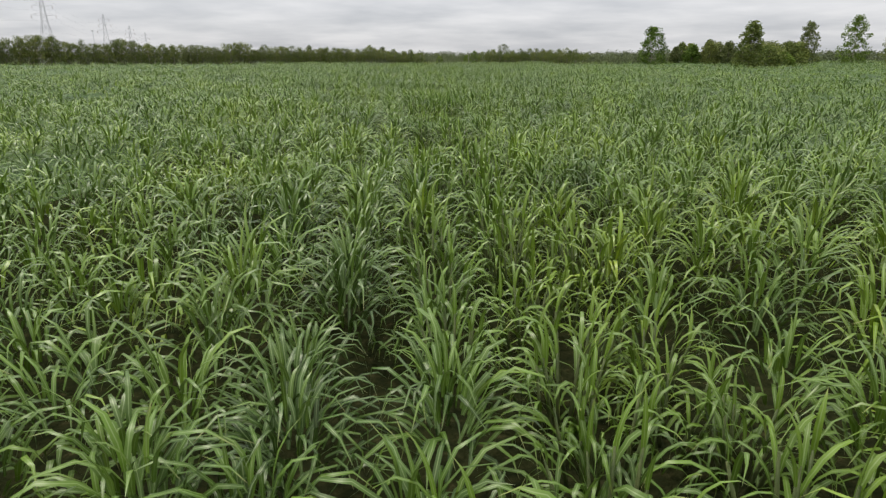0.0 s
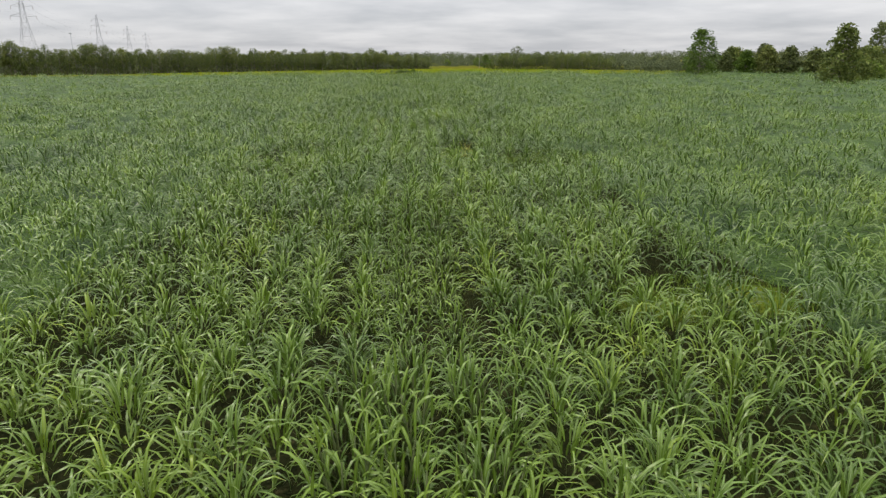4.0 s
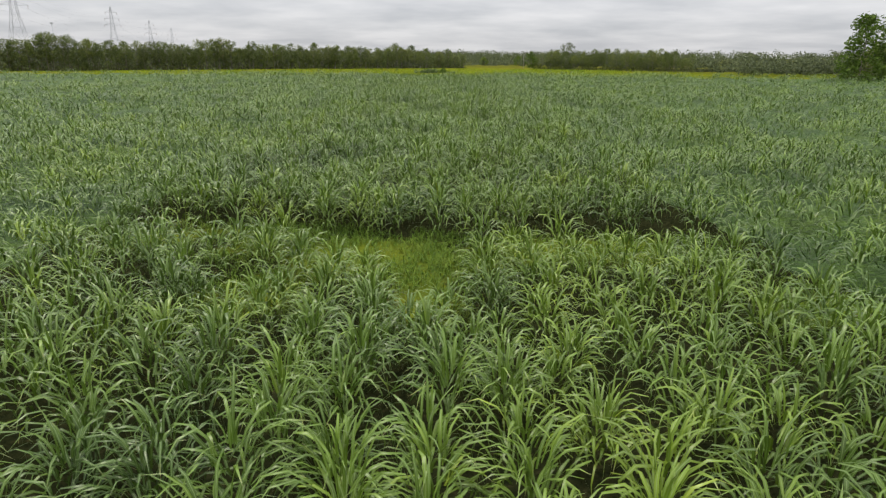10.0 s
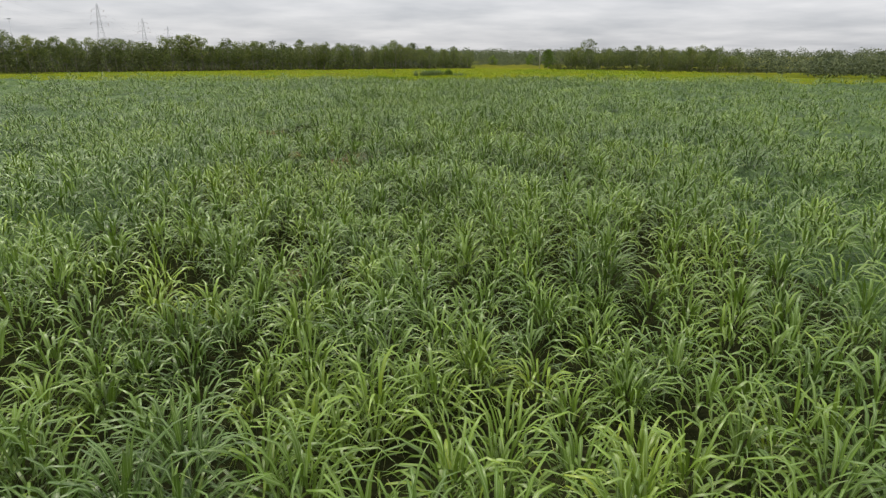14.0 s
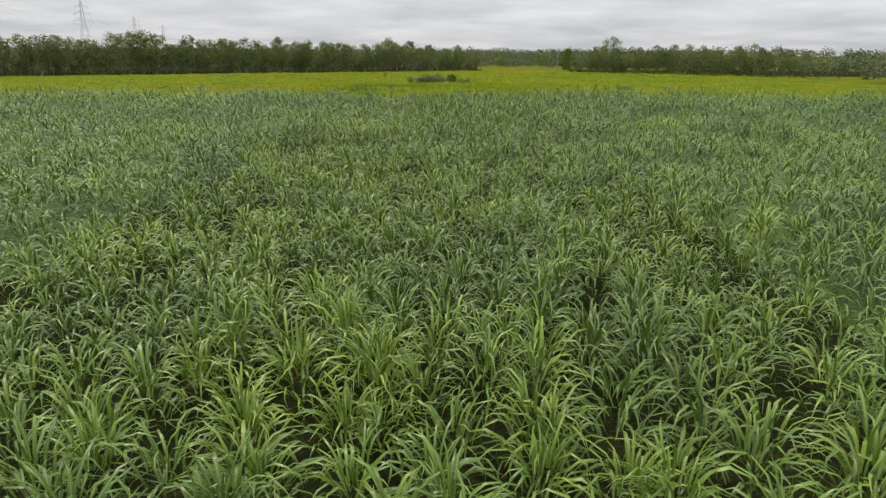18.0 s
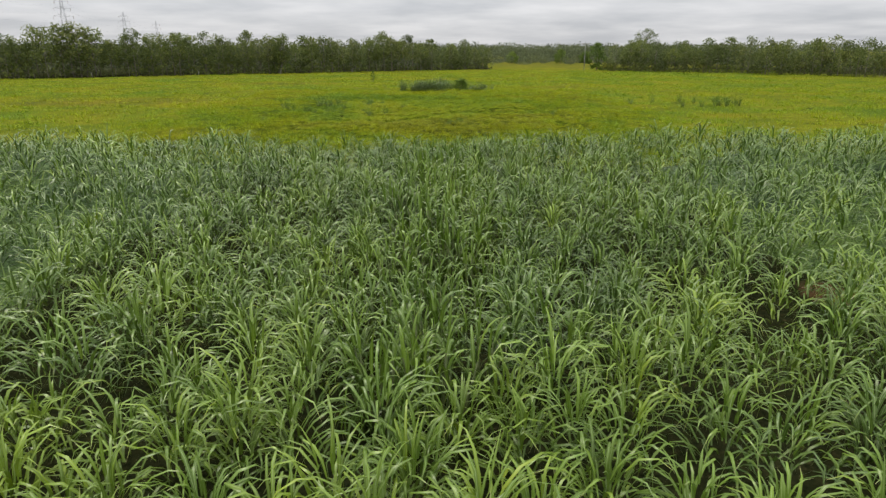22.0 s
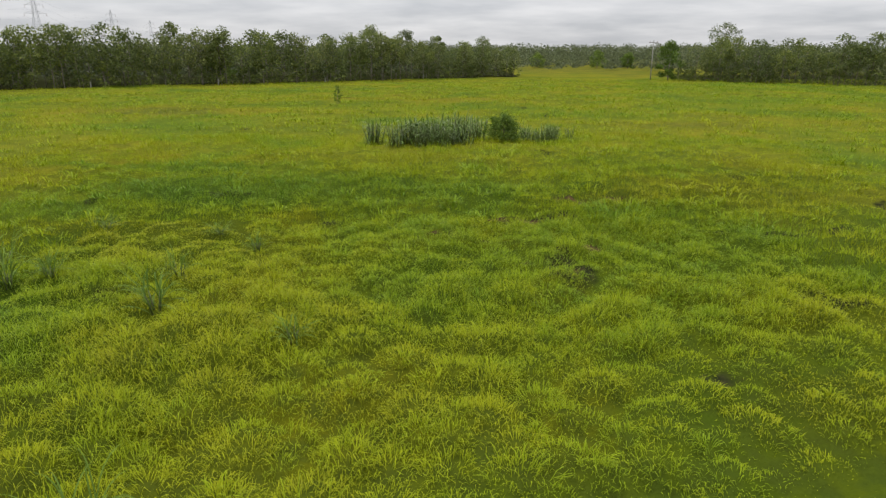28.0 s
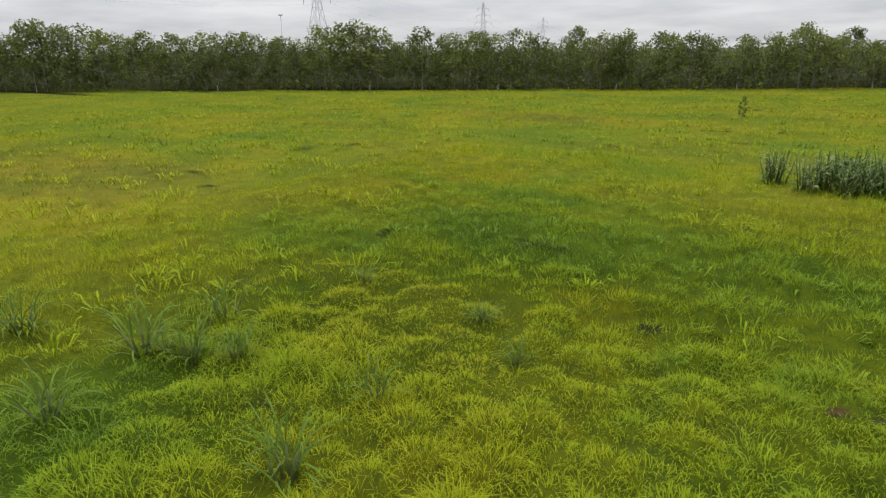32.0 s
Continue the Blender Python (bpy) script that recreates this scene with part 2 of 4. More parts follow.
WEED = grass_material("weed_grass", ((0.35, (0.07, 0.125, 0.016)), (0.5, (0.11, 0.175, 0.02)), (0.65, (0.165, 0.215, 0.028))), 0.3)
DRYCANE = grass_material("yellowed_cane_leaf", ((0.35, (0.3, 0.32, 0.08)), (0.65, (0.42, 0.36, 0.1))), 0.5, tips=(0.4, 0.26, 0.1))
STRAYCANE = grass_material("stray_cane_leaf", ((0.35, (0.1, 0.165, 0.024)), (0.65, (0.145, 0.215, 0.034))), 0.5, 0.25, tips=(0.25, 0.27, 0.1))
GROUND = ground_material()
TREELEAF = foliage_material("tree_leaf", (0.105, 0.135, 0.042), (0.142, 0.178, 0.048), (0.18, 0.215, 0.052))
PALELEAF = foliage_material("pale_tree_leaf", (0.13, 0.155, 0.058), (0.16, 0.19, 0.062), (0.195, 0.22, 0.066))
# far woods: haze is mixed into the leaf colour as extra blue
HAZEDLEAF = foliage_material("hazed_wood_leaf", (0.1, 0.122, 0.062), (0.11, 0.132, 0.066), (0.12, 0.142, 0.07))
BUSHLEAF = foliage_material("bush_leaf", (0.1, 0.16, 0.026), (0.13, 0.195, 0.03), (0.16, 0.225, 0.035))
BARK = rough_material("bark", (0.13, 0.11, 0.085), (0.3, 0.27, 0.22), 3.0)
# steel of the far pylons and mast, distance haze put into its pale grey
HAZEDSTEEL = rough_material("haze_paled_steel", (0.45, 0.45, 0.46), (0.58, 0.58, 0.59), 2.0, 0.6, 0.3)
CONCRETE = rough_material("weathered_concrete", (0.22, 0.21, 0.19), (0.36, 0.35, 0.32), 5.0)
WIRE = rough_material("conductor", (0.1, 0.1, 0.1), (0.14, 0.14, 0.14), 3.0, 0.5, 0.4)
GLAZE = rough_material("insulator_glaze", (0.16, 0.09, 0.06), (0.24, 0.14, 0.1), 5.0, 0.3)

# ---------------------------------------------------------------- mesh helpers
rng = np.random.default_rng(7)


def lattice_noise(x, y, size, seed):
    """Smooth noise from 0 to 1 on a grid of that size."""
    table = np.random.default_rng(seed).random((64, 64))
    u, v = np.asarray(x, float) / size + 1000.0, np.asarray(y, float) / size + 1000.0
    i, j = np.floor(u).astype(int), np.floor(v).astype(int)
    a, b = u - i, v - j
    a, b = a * a * (3 - 2 * a), b * b * (3 - 2 * b)
    t = lambda p, q: table[p % 64, q % 64]
    return (t(i, j) * (1 - a) + t(i + 1, j) * a) * (1 - b) + (t(i, j + 1) * (1 - a) + t(i + 1, j + 1) * a) * b


def mesh_of(name, verts, polys, sizes, leaf=None, smooth=True, mats=(), slots=None, stool=None):
    """A mesh from arrays: verts n x 3, corner indices, corners of each face."""
    me = bpy.data.meshes.new(name)
    sizes = np.asarray(sizes, np.int32)
    me.vertices.add(len(verts))
    me.vertices.foreach_set("co", np.asarray(verts, np.float32).ravel())
    me.loops.add(len(polys))
    me.loops.foreach_set("vertex_index", np.asarray(polys, np.int32))
    me.polygons.add(len(sizes))
    me.polygons.foreach_set("loop_start", np.r_[0, np.cumsum(sizes)[:-1]].astype(np.int32))
    me.polygons.foreach_set("use_smooth", np.full(len(sizes), smooth))
    if slots is not None:
        me.polygons.foreach_set("material_index", np.asarray(slots, np.int32))
    if leaf is not None:
        a = me.attributes.new("leaf", "FLOAT_VECTOR", "POINT")
        a.data.foreach_set("vector", np.asarray(leaf, np.float32).ravel())
    if stool is not None:
        me.attributes.new("stool", "FLOAT", "POINT").data.foreach_set("value", np.asarray(stool, np.float32))
    for m in mats:
        me.materials.append(m)
    me.update(calc_edges=True)
    me.validate()
    return me


class Pile:
    """Collects pieces into one mesh."""

    def __init__(self):
        self.v, self.p, self.s, self.l, self.m, self.t, self.n = [], [], [], [], [], [], 0

    def add(self, verts, polys, sizes, leaf=None, slot=0, stool=0.5):
        verts = np.asarray(verts, float).reshape(-1, 3)
        self.v.append(verts)
        self.p.append(np.asarray(polys).ravel() + self.n)
        self.s.append(np.asarray(sizes))
        self.l.append(np.zeros((len(verts), 3)) if leaf is None else np.asarray(leaf).reshape(-1, 3))
        self.m.append(np.full(len(sizes), slot))
        self.t.append(np.broadcast_to(stool, len(verts)))
        self.n += len(verts)
        return self

    def mesh(self, name, *mats, smooth=True):
        cat = np.concatenate
        return mesh_of(name, cat(self.v), cat(self.p), cat(self.s), cat(self.l), smooth, mats, cat(self.m), cat(self.t))


def ribbons(pile, base, az, rise, bend, length, width, steps, slot=0, power=1.5, fold=0.0, young=None, stool=0.5):
    """Arching blades: base n x 3, heading, first elevation, total droop (radians), length, width."""
    n = len(base)
    if not n:
        return
    s = np.linspace(0, 1, steps + 1)
    mid = (s[:-1] + s[1:]) / 2
    elev = rise[:, None] - bend[:, None] * mid[None] ** power
    out = np.concatenate([np.zeros((n, 1)), np.cumsum(np.cos(elev), 1)], 1) * length[:, None] / steps
    upw = np.concatenate([np.zeros((n, 1)), np.cumsum(np.sin(elev), 1)], 1) * length[:, None] / steps
    swing = az[:, None] + fold * (rng.random((n, 1)) - 0.5) * s[None] ** 2
    line = np.stack([out * np.cos(swing), out * np.sin(swing), upw], -1) + base[:, None]
    half = width[:, None] / 2 * (np.interp(s, [0, 0.3, 0.65, 1], [0.55, 1.0, 0.75, 0.0]))[None]
    roll = (rng.random(n) - 0.5) * 0.8
    side = np.stack([-np.sin(az) * np.cos(roll), np.cos(az) * np.cos(roll), np.sin(roll)], -1)[:, None]
    left, right = line + side * half[..., None], line - side * half[..., None]
    k = 2 * steps + 1
    verts = np.empty((n, k, 3))
    verts[:, 0:-1:2], verts[:, 1:-1:2], verts[:, -1] = left[:, :-1], right[:, :-1], line[:, -1]
    leaf = np.zeros((n, k, 3))
    leaf[:, 1:-1:2, 0], leaf[:, -1, 0] = 1, 0.5
    leaf[:, 0:-1:2, 1], leaf[:, 1:-1:2, 1], leaf[:, -1, 1] = s[:-1], s[:-1], 1
    if young is not None:
        leaf[:, :, 2] = young[:, None]
    corner = []
    for i in range(steps - 1):
        corner += [2 * i, 2 * i + 1, 2 * i + 3, 2 * i + 2]
    corner += [k - 3, k - 2, k - 1]
    polys = (np.arange(n)[:, None] * k + np.array(corner)[None]).ravel()
    pile.add(verts, polys, np.tile([4] * (steps - 1) + [3], n), leaf, slot, np.repeat(np.broadcast_to(stool, n), k))


def tube(pile, line, radii, sides=5, slot=0):
    """A tapered tube along a line of points."""
    line, rings = np.asarray(line, float), []
    for i, p in enumerate(line):
        way = Vector(line[min(i + 1, len(line) - 1)] - line[max(i - 1, 0)]).normalized()
        a = way.orthogonal().normalized()
        b = way.cross(a)
        turn = np.linspace(0, 2 * np.pi, sides, endpoint=False)
        rings.append(p + radii[i] * (np.cos(turn)[:, None] * np.array(a) + np.sin(turn)[:, None] * np.array(b)))
    polys, n = [], len(line)
    for i in range(n - 1):
        for j in range(sides):
            k = (j + 1) % sides
            polys += [i * sides + j, i * sides + k, (i + 1) * sides + k, (i + 1) * sides + j]
    sizes = [4] * ((n - 1) * sides)
    polys += list(range((n - 1) * sides, n * sides)) + list(range(sides))[::-1]
    pile.add(np.concatenate(rings), polys, sizes + [sides, sides], slot=slot)


def box(pile, a, b, w, d=None, slot=0):
    """A straight bar from a to b with a rectangular section w x d."""
    a, b = Vector(a), Vector(b)
    way = (b - a).normalized()
    side = way.cross(Vector((0, 0, 1)))
    side = side.normalized() if side.length > 1e-3 else Vector((1, 0, 0))
    over = side.cross(way)
    side, over = side * (w / 2), over * ((d or w) / 2)
    v = [p + i * side + j * over for p in (a, b) for i, j in ((-1, -1), (1, -1), (1, 1), (-1, 1))]
    f = [0, 3, 2, 1, 4, 5, 6, 7, 0, 1, 5, 4, 1, 2, 6, 5, 2, 3, 7, 6, 3, 0, 4, 7]
    pile.add(v, f, [4] * 6, slot=slot)


def cards(pile, centre, size, up=1.3, slot=0):
    """Small leaf-shaped cards at the given centres, turned at random."""
    n = len(centre)
    normal = rng.normal(size=(n, 3)) + [0, 0, up]
    normal /= np.linalg.norm(normal, axis=1, keepdims=True)
    a = np.cross(normal, rng.normal(size=(n, 3)))
    a /= np.linalg.norm(a, axis=1, keepdims=True)
    b = np.cross(normal, a)
    half = (size * rng.uniform(0.6, 1.3, n))[:, None]
    droop = np.array([0, 0, -0.25]) * half
    verts = np.stack([centre + a * half + droop, centre + b * half * 0.5, centre - a * half + droop, centre - b * half * 0.5], 1)
    pile.add(verts, np.arange(4 * n), np.full(n, 4), slot=slot)


def part(name, me, parent, label="", m=None):
    ob = new(name, me)
    ob.parent = parent
    if m is not None:
        ob.matrix_basis = m
    return tagged(ob, label)


def empty(name, m=None):
    ob = new(name)
    ob.empty_display_size = 0.2
    if m is not None:
        ob.matrix_basis = m
    return ob


def placed(x, y, z=0.0, turn=0.0, size=1.0, tall=None):
    return Matrix.Translation((x, y, z)) @ Matrix.Rotation(turn, 4, "Z") @ Matrix.Diagonal((size, size, tall or size, 1))


# ---------------------------------------------------------------- plan
def crop_edge(x):
    return 225.5 - 0.035 * np.abs(x) + np.clip((np.asarray(x) - 84) * 0.9, 0, 60) + 1.2 * (lattice_noise(x, 0 * np.asarray(x), 4.0, 3) - 0.5)


# openings in the crop: x, y and half sizes; bare red soil, then low weedy grass
BARE = ((-2.1, -7.0, 0.06, 0.35), (-0.5, -5.8, 0.05, 0.3), (0.0, 24.3, 0.35, 0.8), (2.4, 65.0, 0.35, 0.9), (6.4, 133.2, 0.5, 0.45), (3.5, 133.2, 0.25, 0.3),
        (-3.0, 134.0, 0.25, 0.3), (-5.6, 132.0, 0.4, 0.5), (-4.6, 150.8, 1.3, 1.6), (-3.7, 153.9, 0.9, 0.9), (-7.8, 154.4, 1.3, 1.0), (-3.4, 154.9, 0.9, 0.7), (-11.6, 164.6, 1.0, 1.5),
        (0.2, 178.5, 0.2, 0.15), (-5.5, 192.0, 0.5, 0.4), (0.7, 191.4, 0.45, 0.35), (-6.4, 187.7, 0.4, 0.4), (4.4, 221.0, 0.5, 0.6), (-6.2, 226.5, 0.8, 0.8), (9.8, 207.2, 0.7, 0.5), (5.6, 190.3, 0.5, 0.3))
LOW = ((-1.1, 9.6, 0.75, 2.3), (8.8, 29.2, 0.8, 1.4), (8.6, 25.6, 1.1, 0.9), (6.5, 39.2, 0.9, 1.0), (9.3, 39.6, 0.9, 0.9), (-1.3, 26.0, 0.3, 0.5), (3.0, 23.7, 0.5, 0.6), (3.0, 63.2, 0.55, 3.6), (6.2, 58.8, 0.9, 1.3),
       (6.8, 63.6, 1.4, 1.2), (3.4, 66.5, 0.9, 2.2), (10.5, 65.5, 1.5, 1.3), (-0.6, 98.9, 2.8, 1.6), (-6.0, 100.5, 3.2, 1.1), (5.6, 99.3, 3.4, 1.0), (0.6, 95.6, 0.6, 1.4), (-3.6, 95.6, 0.9, 0.8))
LOWER = ((-4.0, 83.4, 0.9, 1.0), (9.9, 95.0, 1.6, 1.0), (-3.6, 157.6, 1.7, 1.3), (-0.8, 157.4, 1.8, 1.4), (2.0, 156.8, 1.7, 1.3), (4.4, 157.0, 1.2, 1.1), (-9.9, 157.3, 2.0, 1.2), (-8.2, 160.8, 1.4, 1.6), (-15.0, 168.4, 2.6, 1.8), (-6.2, 157.4, 1.2, 0.8))


def cover(x, y, spots, grow=1.0, pad=0.0):
    """How far a place lies inside the nearest of the spots: 1 in the middle, 0 at the rim and beyond."""
    best = np.zeros(np.shape(x))
    wob = 0.75 + 0.5 * lattice_noise(x, y, 0.9, 11)
    for cx, cy, rx, ry in spots:
        d = np.hypot((x - cx) / (rx * grow + pad), (y - cy) / (ry * grow + pad)) / wob
        best = np.maximum(best, np.clip(1.3 - d, 0, 1))
    return best


RUT = ((-22.0, 236.5), (-9.0, 243.3), (-3.0, 247.9), (2.9, 252.8), (8.1, 256.0), (24.0, 262.5))


def rut(x, y):
    """Distance from the wheel rut across the meadow."""
    x, y = np.asarray(x, float), np.asarray(y, float)
    best = np.full(x.shape, 99.0)
    for (ax, ay), (bx, by) in zip(RUT[:-1], RUT[1:]):
        u = np.clip(((x - ax) * (bx - ax) + (y - ay) * (by - ay)) / ((bx - ax) ** 2 + (by - ay) ** 2), 0, 1)
        best = np.minimum(best, np.hypot(x - ax - u * (bx - ax), y - ay - u * (by - ay)))
    return best + 0.25 * (lattice_noise(x, y, 0.8, 21) - 0.5)


# patches of the meadow: x, y, half sizes and tone, from lush blue-green (0) over yellow (0.75) to dry olive (1)
PATCHES = ((-10.0, 272.5, 6.5, 2.0, 0.1), (-16.0, 277.8, 7.0, 1.1, 0.08), (-3.5, 271.5, 5.0, 3.2, 0.26), (-10.0, 249.8, 3.4, 4.0, 0.24), (-11.6, 257.4, 3.2, 2.2, 0.1), (-16.5, 268.0, 5.0, 2.0, 0.2),
           (-12.8, 254.6, 3.0, 2.6, 0.22), (3.5, 262.5, 4.5, 3.2, 0.36), (-0.5, 258.8, 3.0, 2.0, 0.35), (-5.0, 280.3, 9.5, 1.7, 0.78), (-23.0, 284.5, 9.0, 3.0, 0.8), (-9.0, 264.6, 3.4, 2.4, 0.72),
           (-18.5, 261.8, 3.2, 1.6, 0.72), (-3.5, 256.4, 5.5, 5.5, 0.7), (0.0, 243.6, 13.0, 2.6, 0.97), (-12.0, 266.2, 4.0, 1.0, 0.76), (-3.2, 263.8, 2.2, 1.4, 0.45), (-30.0, 311.0, 16.0, 4.0, 0.98), (-40.0, 269.0, 17.0, 7.0, 1.0),
           (7.0, 248.5, 6.5, 3.2, 0.92), (9.0, 272.5, 6.0, 3.0, 0.92), (-3.0, 245.4, 3.5, 1.2, 0.95), (1.0, 240.5, 9.0, 4.5, 0.96), (-5.0, 327.0, 22.0, 4.0, 0.95), (16.0, 299.0, 9.0, 3.0, 0.95),
           (-1.6, 261.4, 2.6, 2.0, 0.36), (0.0, 232.0, 30.0, 2.2, 0.5), (-14.6, 233.7, 3.0, 0.8, 0.0), (-4.3, 233.0, 1.2, 0.6, 0.0), (5.5, 232.3, 1.5, 0.6, 0.0))
# worn places in the meadow where the soil shows
WORN = ((0.2, 267.1, 0.8, 0.36), (1.3, 267.5, 0.75, 0.34), (-1.0, 265.8, 0.45, 0.22), (3.4, 270.9, 0.8, 0.4), (5.3, 271.5, 0.8, 0.4), (2.9, 264.3, 0.5, 0.4), (-0.2, 264.9, 0.25, 0.15), (-3.0, 245.7, 0.7, 0.3), (-1.2, 246.8, 0.5, 0.2), (-1.8, 265.7, 0.3, 0.2), (2.2, 262.2, 0.3, 0.3), (0.9, 262.9, 0.25, 0.2))


def meadow_tone(x, y):
    tone = 0.55 + 0.5 * (lattice_noise(x, y, 7.0, 34) - 0.5) + 0.4 * (lattice_noise(x, y, 2.2, 35) - 0.5)
    wob = 0.7 + 0.6 * lattice_noise(x, y, 1.8, 36)
    for cx, cy, rx, ry, to in PATCHES:
        w = np.clip(1.6 - 1.3 * np.hypot((x - cx) / rx, (y - cy) / ry) / wob, 0, 0.85)
        tone = tone + (to - tone) * w
    return np.clip(tone, 0.02, 1)


def dome(x, y, size=0.78, seed=37):
    """Tussock mounds on a jittered grid: height from 0 to 1, offset from the mound's middle, its own chance number."""
    table = np.random.default_rng(seed).random((64, 64, 4))
    i, j = np.floor(x / size).astype(int), np.floor(y / size).astype(int)
    best, ox, oy, luck = np.full(np.shape(x), -1.0), np.zeros(np.shape(x)), np.zeros(np.shape(x)), np.zeros(np.shape(x))
    for a in (-1, 0, 1):
        for b in (-1, 0, 1):
            t = table[(i + a) % 64, (j + b) % 64]
            dx, dy = x - (i + a + t[..., 0]) * size, y - (j + b + t[..., 1]) * size
            r = size * (0.5 + 0.55 * t[..., 2])
            h = (1 - (dx * dx + dy * dy) / (r * r)) * (0.35 + 0.65 * t[..., 3])
            win = h > best
            best, ox, oy, luck = np.where(win, h, best), np.where(win, dx, ox), np.where(win, dy, oy), np.where(win, t[..., 2], luck)
    return np.clip(best, 0, 1), ox, oy, luck


def height(x, y):
    """The lie of the land: level crop ground with soft ridges, a hummocky meadow."""
    x, y = np.asarray(x, float), np.asarray(y, float)
    meadow = np.clip((y - crop_edge(x)) / 3.0, 0, 1)
    hummock = 0.36 * (lattice_noise(x, y, 5.5, 32) - 0.5) + 0.16 * (lattice_noise(x, y, 2.4, 31) - 0.5)
    tuft = dome(x, y)[0] * np.clip((26 - np.abs(x + 3)) / 6, 0, 1) * np.clip((292 - y) / 8, 0, 1) * np.clip(rut(x, y) / 0.9, 0, 1)
    near = np.clip((480 - np.hypot(x, y - 200)) / 100, 0, 1)
    z = near * (meadow * (hummock + 0.34 * tuft - 0.1) + (1 - meadow) * 0.07 * (lattice_noise(x, y, 0.9, 33) - 0.5))
    return z - 0.1 * np.clip(1 - rut(x, y) / 0.45, 0, 1)


# ---------------------------------------------------------------- ground
def build_ground():
    step = lambda a, b, d: np.arange(a, b, d)
    gx = np.concatenate([-np.geomspace(3200, 90, 16), step(-80, -20, 2.0), step(-20, 16, 0.33), step(16, 80, 2.0), np.geomspace(82, 3200, 16)])
    gy = np.concatenate([[-900, -300, -100], step(-45, 228, 1.2), step(228, 286, 0.33), step(286, 400, 1.8), np.geomspace(402, 4200, 22)])
    x, y = np.meshgrid(gx, gy)
    z = height(x, y)
    nx, ny = len(gx), len(gy)
    i = (np.arange(ny - 1)[:, None] * nx + np.arange(nx - 1)[None]).ravel()
    me = mesh_of("ground", np.stack([x, y, z], -1).reshape(-1, 3), np.stack([i, i + 1, i + nx + 1, i + nx], -1).ravel(), np.full(len(i), 4), mats=(GROUND,))
    turf = np.clip((y - crop_edge(x)) / 2.5, 0, 1)
    gaps = np.clip(1.3 * cover(x, y, LOW, 1.15, 0.5) + 1.3 * cover(x, y, LOWER, 1.0, 0.4), 0, 1)
    turf = np.maximum(turf, gaps * 0.62)
    turf = np.maximum(turf, np.clip(2.0 - np.hypot((x - 112) / 9, (y - 156) / 7), 0, 1))
    canopy = np.clip((np.maximum(np.abs(x) - 22, -14 - y)) / 8, 0, 1) * (y < crop_edge(x))
    me.attributes.new("canopy", "FLOAT", "POINT").data.foreach_set("value", canopy.ravel().astype(np.float32))
    turf = turf * np.clip(lattice_noise(x, y, 1.9, 77) * 8 - 0.25, 0.35, 1)
    # turf fades out under the woods, where shade is put into the ground colour
    floor = np.maximum(np.clip((y - 397 - 0.645 * np.minimum(x - 6, 0)) / 3, 0, 1) * (x < 13), 0.75 * np.clip((y - 381 + 0.7 * (x - 45)) / 6, 0, 1) * (x > 47) * (x < 220) * (y < 425))
    turf = turf * (1 - floor) * (1 - np.clip(1.2 * cover(x, y, WORN, 1.0), 0, 1))
    turf = turf * np.maximum(np.clip(rut(x, y) / 0.35 - 0.25, 0, 1), np.clip(1.5 - lattice_noise(x, y, 2.3, 22) * 2, 0, 0.8))
    a = me.attributes.new("turf", "FLOAT", "POINT")
    a.data.foreach_set("value", turf.ravel().astype(np.float32))
    sward = 0.15 * gaps + np.clip(np.maximum(np.maximum(-22 - x, x - 17), np.maximum(224 - y, y - 280)) / 14 + 0.7, 0, 1)
    me.attributes.new("sward", "FLOAT", "POINT").data.foreach_set("value", sward.ravel().astype(np.float32))
    me.attributes.new("tone", "FLOAT", "POINT").data.foreach_set("value", np.where(y > 224, meadow_tone(x, y) + (0.97 - meadow_tone(x, y)) * np.clip((y - 385) / 30, 0, 1), 0.4).ravel().astype(np.float32))
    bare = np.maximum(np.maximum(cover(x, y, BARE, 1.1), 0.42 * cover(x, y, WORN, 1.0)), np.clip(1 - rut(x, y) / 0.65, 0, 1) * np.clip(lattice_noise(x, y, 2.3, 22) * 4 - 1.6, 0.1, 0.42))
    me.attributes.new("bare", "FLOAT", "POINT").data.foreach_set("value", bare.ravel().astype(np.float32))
    tagged(new("ground", me), "level red-brown farm soil running into green hummocky meadow", "ground", kind="structure")


build_ground()


